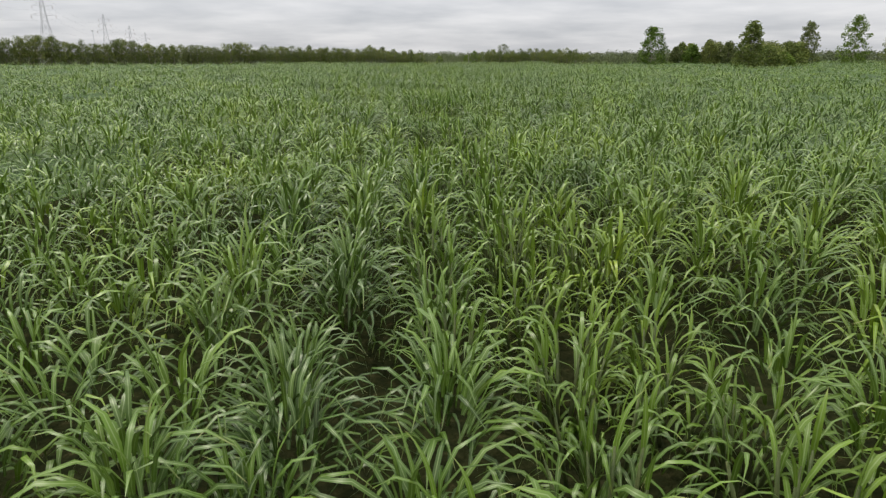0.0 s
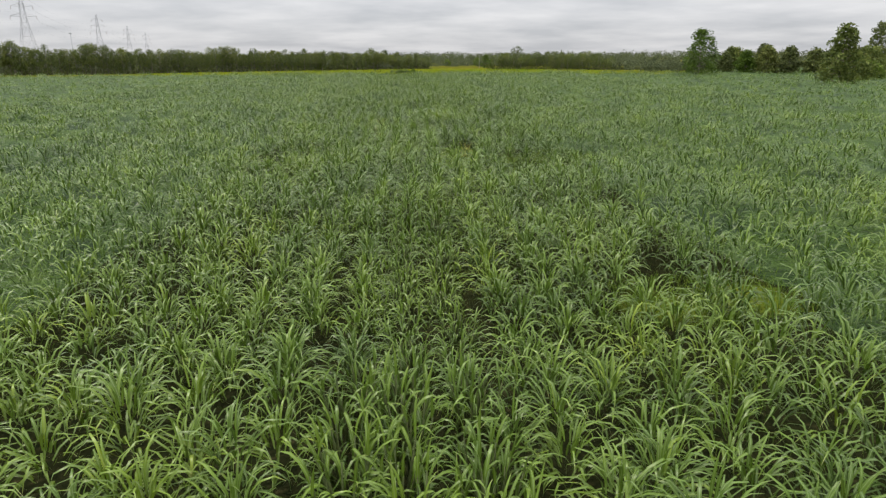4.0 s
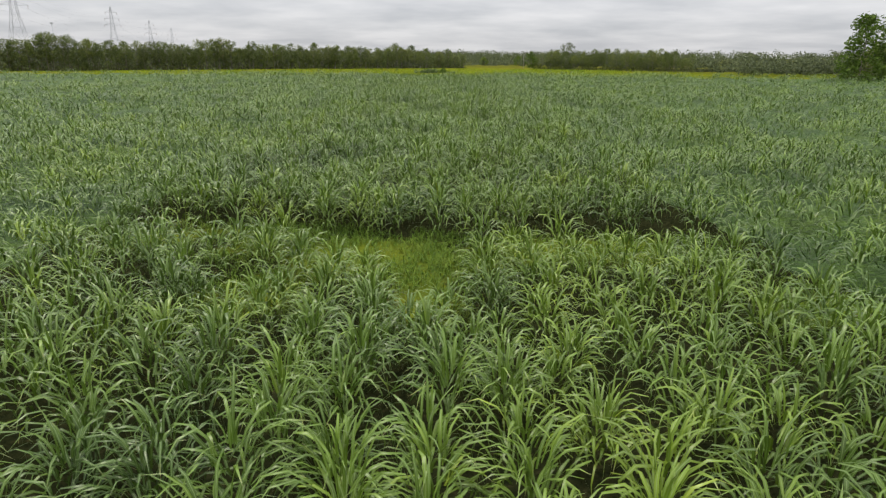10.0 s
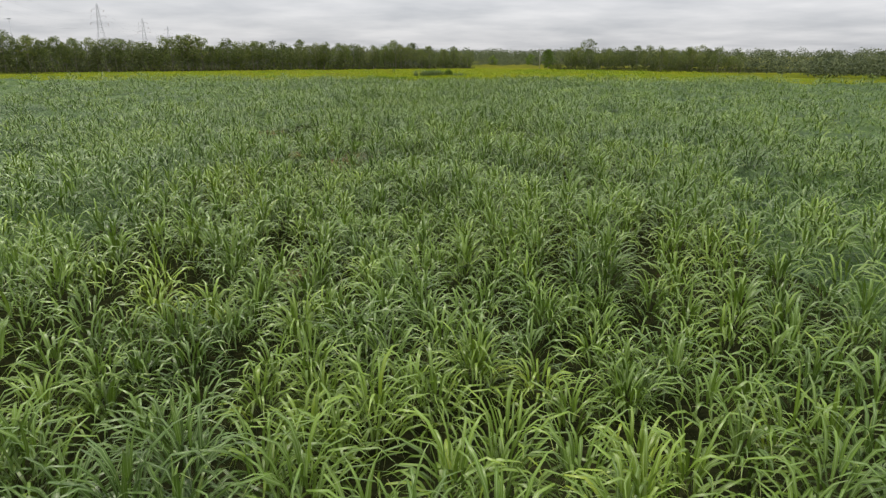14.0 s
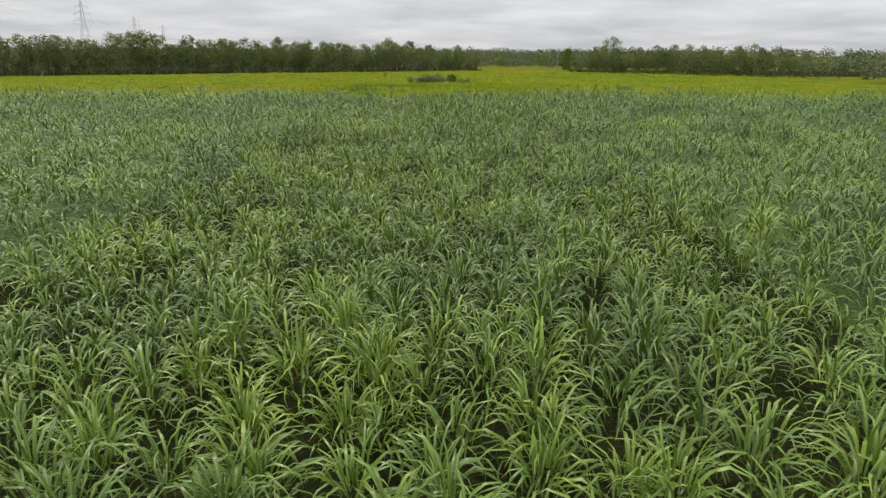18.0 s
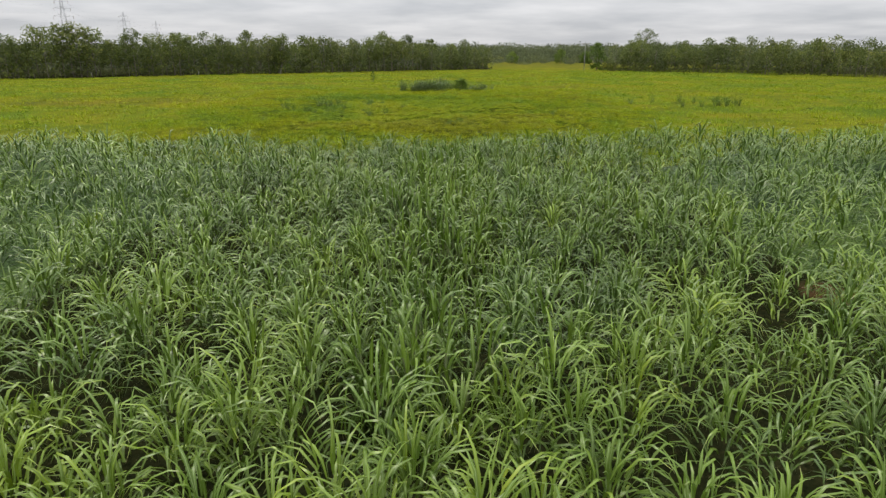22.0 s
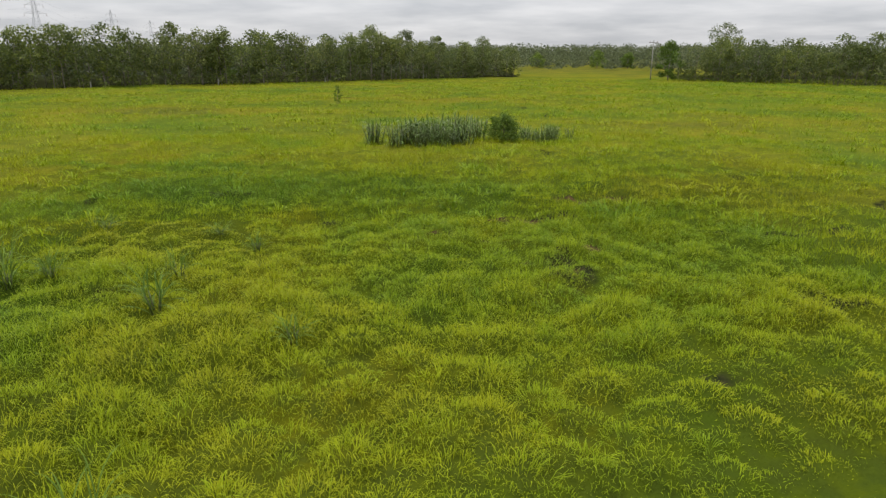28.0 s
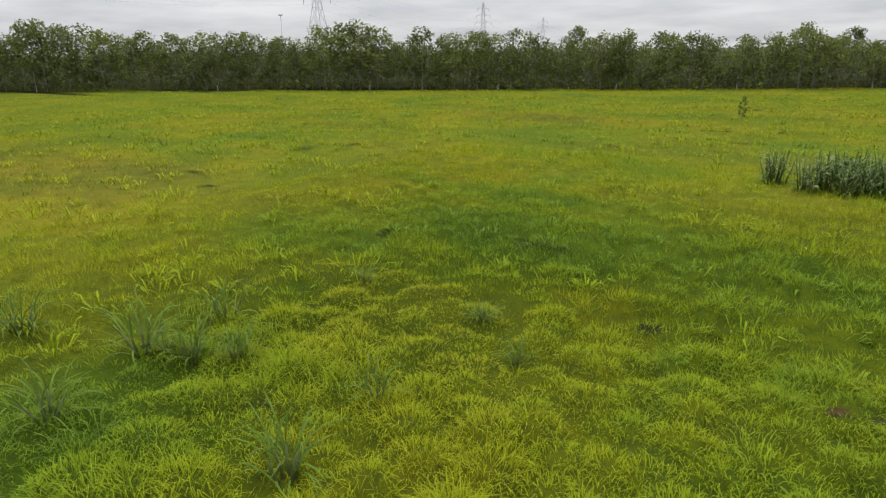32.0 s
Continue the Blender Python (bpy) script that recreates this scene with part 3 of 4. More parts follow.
# ---------------------------------------------------------------- sugarcane
def cane_leaves(pile, x, y, z, tall, leaves, steps, wide=1.0, spread=0.36, low=0.08):
    """Leaves of many cane stools at once; tall: the height of each stool."""
    n = len(x)
    if not n:
        return
    # each stool is a ring of shoots with spreading older leaves and a few erect young ones
    tone = stool_tone(x, y)
    pick = np.repeat(np.arange(n), leaves)
    m = len(pick)
    turn = rng.uniform(0, 2 * np.pi, n)[pick] + np.tile(np.arange(leaves) * 2.4, n) + rng.normal(0, 0.3, m)
    u = np.tile((np.arange(leaves) + 0.5) / leaves, n)
    u = np.clip(u + rng.normal(0, 0.08, m), 0, 1)
    out = spread * (1.15 - 0.6 * u) * np.sqrt(rng.random(m))
    h = (tall * rng.uniform(0.8, 1.16, n))[pick]
    base = np.stack([x[pick] + out * np.cos(turn), y[pick] + out * np.sin(turn), z[pick] + h * (low + (0.6 - low) * u ** 0.8)], -1)
    az = turn + rng.normal(0, 0.35, m)
    far = steps < 4
    rise = np.radians(np.clip(52 + 26 * u + rng.normal(0, 9, m), 25, 88))
    bend = np.radians(np.clip(rng.normal(168 - 24 * u, 24, m), 70, 220))
    young = (u > 0.82) & (rng.random(m) < (0.35 if far else 0.6))
    rise = np.where(young, np.radians(rng.uniform(70, 92, m)), rise)
    bend = np.where(young, np.radians(rng.uniform(20, 115, m)), bend)
    length = (0.5 + 0.2 * h) * rng.uniform(0.72, 1.2, m) * np.where(young, 0.7, 1.0)
    ribbons(pile, base, az, rise, bend, length, wide * rng.uniform(0.036, 0.058, m) * np.where(young, 0.85, 1.0), steps, 0, 1.6, 0.7, np.where(young, 0.85, 0.3 * u), tone[pick])


def stool_tone(x, y):
    """Dark blue-green stools in loose clusters among lighter ones."""
    dark = lattice_noise(x, y, 2.1, 46) * 0.7 + lattice_noise(x, y, 0.8, 47) * 0.3
    own = 0.22 + 0.7 * np.random.default_rng(48).random(len(x))
    return np.where(dark < 0.33, 0.14 * dark / 0.33, own)


def stools(x0, x1, y0, y1, row, gap, seed, across=False):
    """Planted places in rows, with gaps where the crop has failed."""
    r = np.random.default_rng(seed)
    if across:
        xs, ys = np.arange(x0, x1, gap), np.arange(y0, y1, row)
    else:
        xs, ys = np.arange(x0, x1, row), np.arange(y0, y1, gap)
    x, y = (a.ravel() for a in np.meshgrid(xs, ys))
    x = x + r.normal(0, 0.3 if across else 0.17, len(x)) + 0.25 * np.sin(y / 9.0)
    y = y + r.uniform(-0.4, 0.4, len(y)) * (gap if not across else row)
    keep = y < crop_edge(x) - 0.3
    keep &= (cover(x, y, BARE, 1.0, 0.3) + cover(x, y, LOW, 1.0, 0.35) + cover(x, y, LOWER, 0.9, 0.2) * (lattice_noise(x, y, 0.7, 44) > 0.22)) < 0.32
    keep &= r.random(len(x)) > 0.01
    return x[keep], y[keep]


def stool_height(x, y):
    hill = lattice_noise(x, y, 3.6, 41)
    low = 0.96 + 0.98 * hill * hill * (3 - 2 * hill) + 0.45 * lattice_noise(x, y, 1.3, 42)
    return low + 0.1 * np.clip((y - 100) / 60, 0, 1) + 0.2 * np.clip((y - 185) / 20, 0, 1) + 0.22 * np.clip((y - 207) / 10, 0, 1) + 0.2 * np.clip((y - 217) / 4, 0, 1) + 0.55 * np.clip((np.abs(x) - 12) / 12, 0, 1) * np.clip((y - 195) / 15, 0, 1)


ROW, GAP = 1.14, 0.88
# stools that stand as plants of their own: two rows under the path
OWN = ((-1.3, 1.1, -13.0, 48.0), (-1.3, 1.1, 200.0, 226.0))


def own_stool(x, y):
    inside = np.zeros(len(x), bool)
    for a, b, c, d in OWN:
        inside |= (x > a) & (x < b) & (y > c) & (y < d)
    return inside


def crop_places():
    """Near, middle and far stools of the field."""
    south = stools(-19 * ROW, 19 * ROW + 0.1, -16, 100.6, ROW, GAP, 51)
    north = stools(-21.6, 21.7, 101.4, 226, 1.0, 0.88, 52, across=True)
    x, y = (np.concatenate(p) for p in zip(south, north))
    return x, y


def build_crop():
    x, y = crop_places()
    own = own_stool(x, y)
    pile = Pile()
    tall = stool_height(x, y)
    z = height(x, y)
    off = np.abs(x) + 2.0 * (rng.random(len(x)) - 0.5)
    for lo, hi, leaves, steps, wide, low in ((-9, 4.6, 58, 4, 1.0, 0.06), (4.6, 9.5, 42, 4, 1.08, 0.1), (9.5, 99, 20, 3, 1.15, 0.34)):
        zone = (off >= lo) & (off < hi) & ~own
        cane_leaves(pile, x[zone], y[zone], z[zone], tall[zone], leaves, steps, wide, low=low)
    # the outer field, seen from farther off
    for lo, hi, per, leaves, wide in ((21.6, 50, 0.62, 11, 1.4), (50, 215, 0.15, 9, 2.2)):
        r = np.random.default_rng(int(lo))
        n = int((hi - lo) * 2 * 290 * per)
        fx = r.uniform(lo, hi, n) * np.where(r.random(n) < 0.5, 1, -1)
        fy = r.uniform(0, 290, n)
        keep = (fy < crop_edge(fx)) & (np.abs(fx) < 0.75 * (fy + 14) + 8)
        fx, fy = fx[keep], fy[keep]
        cane_leaves(pile, fx, fy, height(fx, fy), stool_height(fx, fy), leaves, 3, wide, 0.55, 0.42)
    me = pile.mesh("sugarcane_crop", CANE)
    tagged(new("sugarcane_crop", me), "dense field of young green sugarcane with arching leaves", "sugarcane", kind="stuff")
    # a sheet for the leaf mass below the tops, darkened for its shade, away from the flight line
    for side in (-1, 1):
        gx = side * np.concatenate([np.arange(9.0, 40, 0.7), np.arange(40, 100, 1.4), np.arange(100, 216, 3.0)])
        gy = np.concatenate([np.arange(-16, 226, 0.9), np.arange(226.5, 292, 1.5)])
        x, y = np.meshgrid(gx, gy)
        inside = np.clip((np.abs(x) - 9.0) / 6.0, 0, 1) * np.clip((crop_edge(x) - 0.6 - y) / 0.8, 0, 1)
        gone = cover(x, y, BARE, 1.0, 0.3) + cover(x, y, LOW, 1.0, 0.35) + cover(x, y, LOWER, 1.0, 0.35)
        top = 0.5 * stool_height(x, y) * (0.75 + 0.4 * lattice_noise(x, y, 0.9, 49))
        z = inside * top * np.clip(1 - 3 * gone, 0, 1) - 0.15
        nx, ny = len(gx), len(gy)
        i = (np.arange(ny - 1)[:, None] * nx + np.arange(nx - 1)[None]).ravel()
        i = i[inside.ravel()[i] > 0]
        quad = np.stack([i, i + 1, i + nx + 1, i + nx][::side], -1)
        me = mesh_of("cane_undergrowth", np.stack([x, y, z], -1).reshape(-1, 3), quad.ravel(), np.full(len(i), 4), mats=(SHADEDMASS,))
        tagged(new("cane_undergrowth", me), "dark green sheet for shaded inner cane leaves below the tops", "sugarcane", kind="stuff")


def cane_stool(seed, tall, shoots, leaves, label, material=None, spread=0.17, droop=166, blade=1.0, stem=1.0, reach=1.0):
    """One cane plant: shoots, each a short stalk with its fan of leaves."""
    global rng
    rng = np.random.default_rng(seed)
    root = tagged(empty("sugarcane_plant"), label, "sugarcane")
    for k in range(shoots):
        a = 2 * np.pi * k / shoots + rng.uniform(-0.4, 0.4)
        r = spread * rng.uniform(0.3, 1.0)
        foot, lean = np.array([r * np.cos(a), r * np.sin(a), -0.04]), rng.uniform(0.05, 0.2)
        top = foot + [lean * np.cos(a), lean * np.sin(a), tall * stem * rng.uniform(0.5, 0.64)]
        pile = Pile()
        tube(pile, [foot, (foot + top) / 2 + [0, 0, 0.02], top], [0.018, 0.016, 0.009], 5)
        stalk = part("stalk", pile.mesh("stalk", STALK), root)
        pile = Pile()
        n = leaves
        u = (np.arange(n) + 0.5 + rng.uniform(-0.3, 0.3, n)) / n
        az = a + rng.normal(0, 0.9, n)
        base = foot + (top - foot) * u[:, None]
        rise = np.radians(np.clip(48 + 28 * u + rng.normal(0, 8, n), 28, 88))
        bend = np.radians(np.clip(rng.normal(droop - 26 * u, 22, n), 40, 200))
        young = u > 0.9
        rise, bend = np.where(young, np.radians(rng.uniform(76, 92, n)), rise), np.where(young, np.radians(rng.uniform(20, 110, n)), bend)
        ribbons(pile, base, az, rise, bend, reach * tall * rng.uniform(0.52, 0.8, n) * np.where(young, 0.68, 1.0), blade * rng.uniform(0.034, 0.056, n), 6, 0, 1.6, 0.7, np.where(young, 0.85, 0.3 * u) * 0.8)
        part("leaf_fan", pile.mesh("leaf_fan", material or CANE), stalk, "long arching blades with pale midribs")
    return root


def scatter(kinds, spots, group, seed):
    """Copies of prototype plants at x, y, size, height."""
    r = np.random.default_rng(seed)
    for k, (x, y, size, tall) in enumerate(spots):
        ob = copy_thing(kinds[k % len(kinds)], placed(x, y, float(height(x, y)), r.uniform(0, 6.28), size, tall))
        tagged(ob, group=group)


def retire(kinds):
    """Takes away prototypes that have served."""
    for ob in kinds:
        for o in (*ob.children_recursive, ob):
            bpy.data.objects.remove(o)


build_crop()
GREEN = "young green sugarcane plant with arching pale-ribbed leaves in red soil"
kinds = [cane_stool(100 + k, 1.0, 8, 8, GREEN, spread=0.24, droop=172, blade=0.8, reach=0.84) for k in range(8)]
cx, cy = crop_places()
pick = own_stool(cx, cy)
cx, cy = cx[pick], cy[pick]
scatter(kinds, [(a, b, 0.55 + 0.44 * h, h * 0.94) for a, b, h in zip(cx.tolist(), cy.tolist(), stool_height(cx, cy).tolist())], "sugarcane rows under the flight line", 61)
retire(kinds)


# ---------------------------------------------------------------- grass
def grass(pile, x, y, length, width, steps, droop=135, z=None, heading=None, tone=0.5):
    n = len(x)
    base = np.stack([x, y, (height(x, y) if z is None else z) - 0.02], -1)
    rise = np.radians(rng.uniform(45, 88, n) if steps > 1 else rng.uniform(25, 75, n))
    drift = 2 * np.pi * (lattice_noise(x, y, 1.3, 76) + 1.0 * rng.normal(size=n)) if heading is None else heading
    ribbons(pile, base, drift, rise, np.radians(rng.uniform(0.4, 1.5, n) * droop * (steps > 1)), length, width, steps, young=np.full(n, 1.0 if steps > 1 else 0.25), stool=tone)


def meadow_length(x, y):
    """Blade length: tall tussocks, grazed hollows, little beside the rut."""
    t = lattice_noise(x, y, 2.4, 71) * 0.6 + lattice_noise(x, y, 0.7, 72) * 0.4
    return (0.15 + 0.66 * np.clip(t - 0.22, 0, 1) ** 1.25) * np.clip(rut(x, y) / 0.6 - 0.1, 0.3, 1) * np.clip(0.6 + rut(x, y) / 6, 0, 1)


def build_meadow():
    pile = Pile()
    for x0, x1, y0, y1, per, width, steps, hole in (
        (-13, 9, 241, 267, 350, 0.0118, 2, None),
        (-26, 20, 223, 292, 105, 0.034, 1, (-12.5, 8.5, 241.5, 266.5)),
        (-115, 90, 217, 388, 9.0, 0.085, 1, (-25.5, 19.5, 223.5, 291.5)),
    ):
        n = int((x1 - x0) * (y1 - y0) * per)
        x, y = rng.uniform(x0, x1, n), rng.uniform(y0, y1, n)
        keep = (y > crop_edge(x) - 0.8) & (rut(x, y) > 0.42 * rng.random(n) ** 1.5 * np.clip(lattice_noise(x, y, 2.3, 22) * 2, 0.15, 1))
        keep &= cover(x, y, WORN, 1.2) < 0.2 + 0.7 * rng.random(n) ** 1.5
        keep &= y < 392 + 0.64 * np.minimum(x, 0)
        if hole:
            keep &= ~((x > hole[0]) & (x < hole[1]) & (y > hole[2]) & (y < hole[3]))
        x, y = x[keep], y[keep]
        # blades gather on the mounds and lean away from their middles
        up, ox, oy, luck = dome(x, y)
        keep = up + 0.45 * rng.random(len(x)) > 0.3
        x, y, up, ox, oy, luck = (a[keep] for a in (x, y, up, ox, oy, luck))
        n = len(x)
        lean = np.arctan2(oy, ox) + rng.normal(0, 0.9, n)
        tone = np.clip(meadow_tone(x, y) + 0.34 * (luck - 0.5) + rng.normal(0, 0.05, n), 0.02, 1)
        grass(pile, x, y, meadow_length(x, y) * (0.6 + 0.7 * up) * rng.uniform(0.7, 1.25, n), width * rng.uniform(0.7, 1.3, n), steps, heading=lean, tone=tone)
    # lush tussocks of longer blades
    n = 1100
    tx, ty = rng.uniform(-19, 12, n), rng.uniform(230, 277, n)
    size = 0.16 + 0.5 * rng.random(n) ** 1.8
    keep = (meadow_tone(tx, ty) + 0.5 * rng.random(n) < 0.75) & (rut(tx, ty) > 0.9) & (ty > crop_edge(tx) + 1)
    tx, ty, size = (np.repeat(a[keep], 40) for a in (tx, ty, size))
    m = len(tx)
    turn, far = rng.uniform(0, 2 * np.pi, m), np.sqrt(rng.random(m)) * size
    bx, by = tx + far * np.cos(turn), ty + far * np.sin(turn)
    base = np.stack([bx, by, height(bx, by) + 0.3 * size * (1 - (far / size) ** 2)], -1)
    ribbons(pile, base, turn + rng.normal(0, 0.5, m), np.radians(rng.uniform(50, 86, m)), np.radians(rng.uniform(90, 190, m)), (0.2 + 0.42 * size) * rng.uniform(0.7, 1.2, m), rng.uniform(0.011, 0.018, m), 3, 0, 1.6, 0.6, np.full(m, 1.0), np.clip(meadow_tone(tx, ty) - 0.1, 0.02, 1))
    # scattered taller tufts farther off
    n = 4200
    tx, ty = rng.uniform(-75, 66, n), rng.uniform(230, 372, n)
    size = 0.25 + 0.5 * rng.random(n) ** 2
    keep = (rut(tx, ty) > 1.0) & (ty > crop_edge(tx) + 1) & ~((np.abs(tx + 2) < 11) & (np.abs(ty - 254) < 13)) & (ty < 370 + 0.64 * np.minimum(tx, 0))
    tx, ty, size = (np.repeat(a[keep], 15) for a in (tx, ty, size))
    m = len(tx)
    turn, far = rng.uniform(0, 2 * np.pi, m), np.sqrt(rng.random(m)) * size
    bx, by = tx + far * np.cos(turn), ty + far * np.sin(turn)
    ribbons(pile, np.stack([bx, by, height(bx, by)], -1), turn, np.radians(rng.uniform(50, 86, m)), np.radians(rng.uniform(60, 150, m)), (0.3 + 0.55 * size) * rng.uniform(0.7, 1.2, m), rng.uniform(0.04, 0.065, m), 2, 0, 1.4, 0.6, np.full(m, 0.6), np.clip(meadow_tone(tx, ty) - 0.14, 0.02, 1))
    tagged(new("meadow_grass", pile.mesh("meadow_grass", MEADOW)), "yellow-green uncut meadow grass in uneven tussocks", "grass", kind="stuff")


def build_weeds():
    pile = Pile()
    for spots, per in ((LOW, 92), (LOWER, 84)):
        for px, py, rx, ry in spots:
            rx, ry = rx + 0.5, ry + 0.5
            n = int(4 * 1.9 * rx * ry * per)
            x, y = rng.uniform(px - 1.4 * rx, px + 1.4 * rx, n), rng.uniform(py - 1.4 * ry, py + 1.4 * ry, n)
            keep = (cover(x, y, spots, 1.2, 0.6) > 0.12) & (lattice_noise(x, y, 0.6, 74) > 0.22)
            x, y = x[keep], y[keep]
            grass(pile, x, y, rng.uniform(0.2, 0.55, len(x)), rng.uniform(0.016, 0.032, len(x)), 2)
    tagged(new("weed_grass", pile.mesh("weed_grass", WEED)), "low weedy grass in gaps between the cane rows", "grass", kind="stuff")


build_meadow()
build_weeds()


# ---------------------------------------------------------------- trees
def tree(seed, tall, crown_from, wide, leaves, leaf_size, material, label, name="tree", lean=0.0, clumps=16, trunk=0.13):
    """A tapered trunk with limbs and an uneven crown of leaf clumps."""
    global rng
    rng = np.random.default_rng(seed)
    root = tagged(empty(name), label, "tree" if name == "tree" else name)
    wood, green = Pile(), Pile()
    line = [np.array([0, 0, -0.1])]
    for k in range(1, 6):
        line.append(np.array([lean * k / 5 + rng.normal(0, 0.02) * tall * 0.25, rng.normal(0, 0.02) * tall * 0.25, tall * 0.86 * k / 5]))
    tube(wood, line, [trunk, trunk * 0.8, trunk * 0.66, trunk * 0.5, trunk * 0.34, trunk * 0.14], 5)
    centres = []
    for k in range(clumps):
        f = crown_from + (1 - crown_from) * (k + rng.random()) / clumps
        a = k * 2.4 + rng.uniform(-0.5, 0.5)
        shape = math.sin(math.pi * min(1, (0.16 + 0.84 * (f - crown_from) / (1 - crown_from)) ** 0.8)) ** 0.6
        reach = wide * shape * rng.uniform(0.45, 1.08)
        i = min(4, int(f * 0.98 * 5))
        start = line[i] + (line[min(5, i + 1)] - line[i]) * 0.4
        tip = np.array([line[min(5, i + 1)][0] + reach * math.cos(a), line[min(5, i + 1)][1] + reach * math.sin(a), tall * f * 0.97])
        if tip[2] < start[2] + 0.1:
            start = line[max(0, i - 1)] * 0.5 + start * 0.5
        tube(wood, [start, (start + tip) / 2 + [0, 0, -0.05 * tall * rng.random()], tip], [trunk * 0.34, trunk * 0.22, trunk * 0.08], 3)
        centres.append((tip, wide * rng.uniform(0.3, 0.5)))
    per = leaves // clumps
    for tip, size in centres:
        c = rng.normal(size=(per, 3))
        c /= np.linalg.norm(c, axis=1, keepdims=True)
        c *= (size * rng.random((per, 1)) ** 0.4)
        cards(green, tip + c * [1, 1, 0.72], np.full(per, leaf_size))
    part("trunk", wood.mesh("trunk", BARK), root, "pale grey-brown trunk with slender limbs")
    part("crown", green.mesh("crown", material, smooth=False), root, "uneven leafy crown with gaps")
    return root


def forest_front(s):
    """A place on the wood's edge; s runs from 0 (far west) to 1 (at the opening)."""
    x = -300 + 306 * s
    return x, 398 + 0.645 * (x - 6) + 5 * math.sin(x * 0.05) * 0.6


PLANTED = "slender plantation tree with pale trunk and green crown"
SHRUB = "leafy green shrub at the foot of the wood"
firs = [tree(200 + k, 1.0, (0.34, 0.22, 0.4, 0.3, 0.18, 0.45, 0.28, 0.36)[k], (0.28, 0.32, 0.27, 0.36, 0.31, 0.28, 0.35, 0.31)[k], 900, 0.025, (TREELEAF, TREELEAF, PALELEAF, TREELEAF)[k % 4], PLANTED, clumps=18, trunk=0.011) for k in range(8)]
shrubs = [tree(230 + k, 1.0, 0.08, 0.5, 170, 0.085, TREELEAF, SHRUB, "shrub", clumps=10, trunk=0.02) for k in range(3)]


def grow(kinds, x, y, tall, r, group, slim=1.0):
    s = tall * r.uniform(0.88, 1.12) * slim
    ob = copy_thing(kinds[r.randrange(len(kinds))], placed(x, y, -0.05, r.uniform(0, 6.28), s, tall))
    return tagged(ob, group=group)


r = random.Random(5)
WOOD = "trees of the plantation edge"
for depth, count in ((0.0, 118), (3.2, 90)):
    for k in range(count):
        s = 0.22 + 0.78 * ((k + r.uniform(-0.35, 0.35)) / (count - 1)) if depth == 0 else 0.24 + 0.76 * ((k + r.uniform(-0.45, 0.45)) / (count - 1))
        x, y = forest_front(min(s * 1.02, 1.02))
        rise = 7.2 + 0.8 * min(1, max(0, -x - 30) / 30) + 2.6 * lattice_noise(x, 0.0, 6.0, 81) + r.uniform(-1.6, 1.5) + 0.03 * max(0, -x - 90) - 2.2 * min(1, max(0, x + 16) / 26)
        grow(firs, x - 0.54 * depth + r.uniform(-0.6, 0.6), y + 0.84 * depth + r.uniform(-0.8, 0.8), float(rise), r, WOOD)
for k in range(150):
    x, y = forest_front(min(0.24 + 0.78 * (k + r.uniform(-0.4, 0.4)) / 149, 1.02))
    grow(shrubs, x + r.uniform(-0.4, 0.8), y + r.uniform(-0.9, 2.2), r.uniform(1.2, 4.2), r, "shrubs at the foot of the plantation")
# the wood on the other side of the opening, thinner
for k in range(66):
    u = (k + r.uniform(-0.4, 0.4)) / 65
    x, y = 47 + 50 * u, 380 - 33 * u - 14 * u * u
    d = r.choice((0, 0, 3, 6))
    grow(firs, x + 0.5 * d, y + 0.86 * d, 5.0 + 4.0 * r.random() ** 1.6, r, "trees east of the opening")
for k in range(54):
    u = (k + r.uniform(-0.4, 0.4)) / 53
    grow(shrubs, 44 + 54 * u, 381.5 - 34 * u - 14 * u * u, r.uniform(0.8, 3.0), r, "shrubs east of the opening")
retire(firs)
retire(shrubs)

# single trees that stand out
BROAD = "broad-crowned tree with dark open foliage above the wood"
for x, y, tall, wide, seed, clumps in ((-20.5, 394.5, 11.0, 2.9, 301, 18), (-12.8, 396.5, 10.0, 2.5, 302, 15), (-6.0, 399.0, 9.0, 2.2, 303, 14), (64.5, 411.0, 12.0, 4.0, 304, 20), (-53.0, 366.0, 10.6, 2.2, 305, 16)):
    ob = tree(seed, tall, 0.58, wide, 1700, 0.2, TREELEAF, BROAD, clumps=clumps, trunk=0.2)
    ob.matrix_basis = placed(x, y)
for x, y, tall, wide, seed in ((42.6, 383.0, 7.8, 2.7, 306), (27.2, 480.0, 4.6, 2.6, 307), (47.5, 476.0, 5.6, 3.0, 309), (57.5, 474.0, 5.0, 2.4, 310), (-46.0, 369.0, 6.2, 2.9, 308)):
    ob = tree(seed, tall, 0.08, wide, 1900, 0.25, BUSHLEAF, "dense rounded green tree standing at the edge of the wood", clumps=16, trunk=0.14)
    ob.matrix_basis = placed(x, y)
LEAFY = "tall leafy field tree with foliage down to the crop"
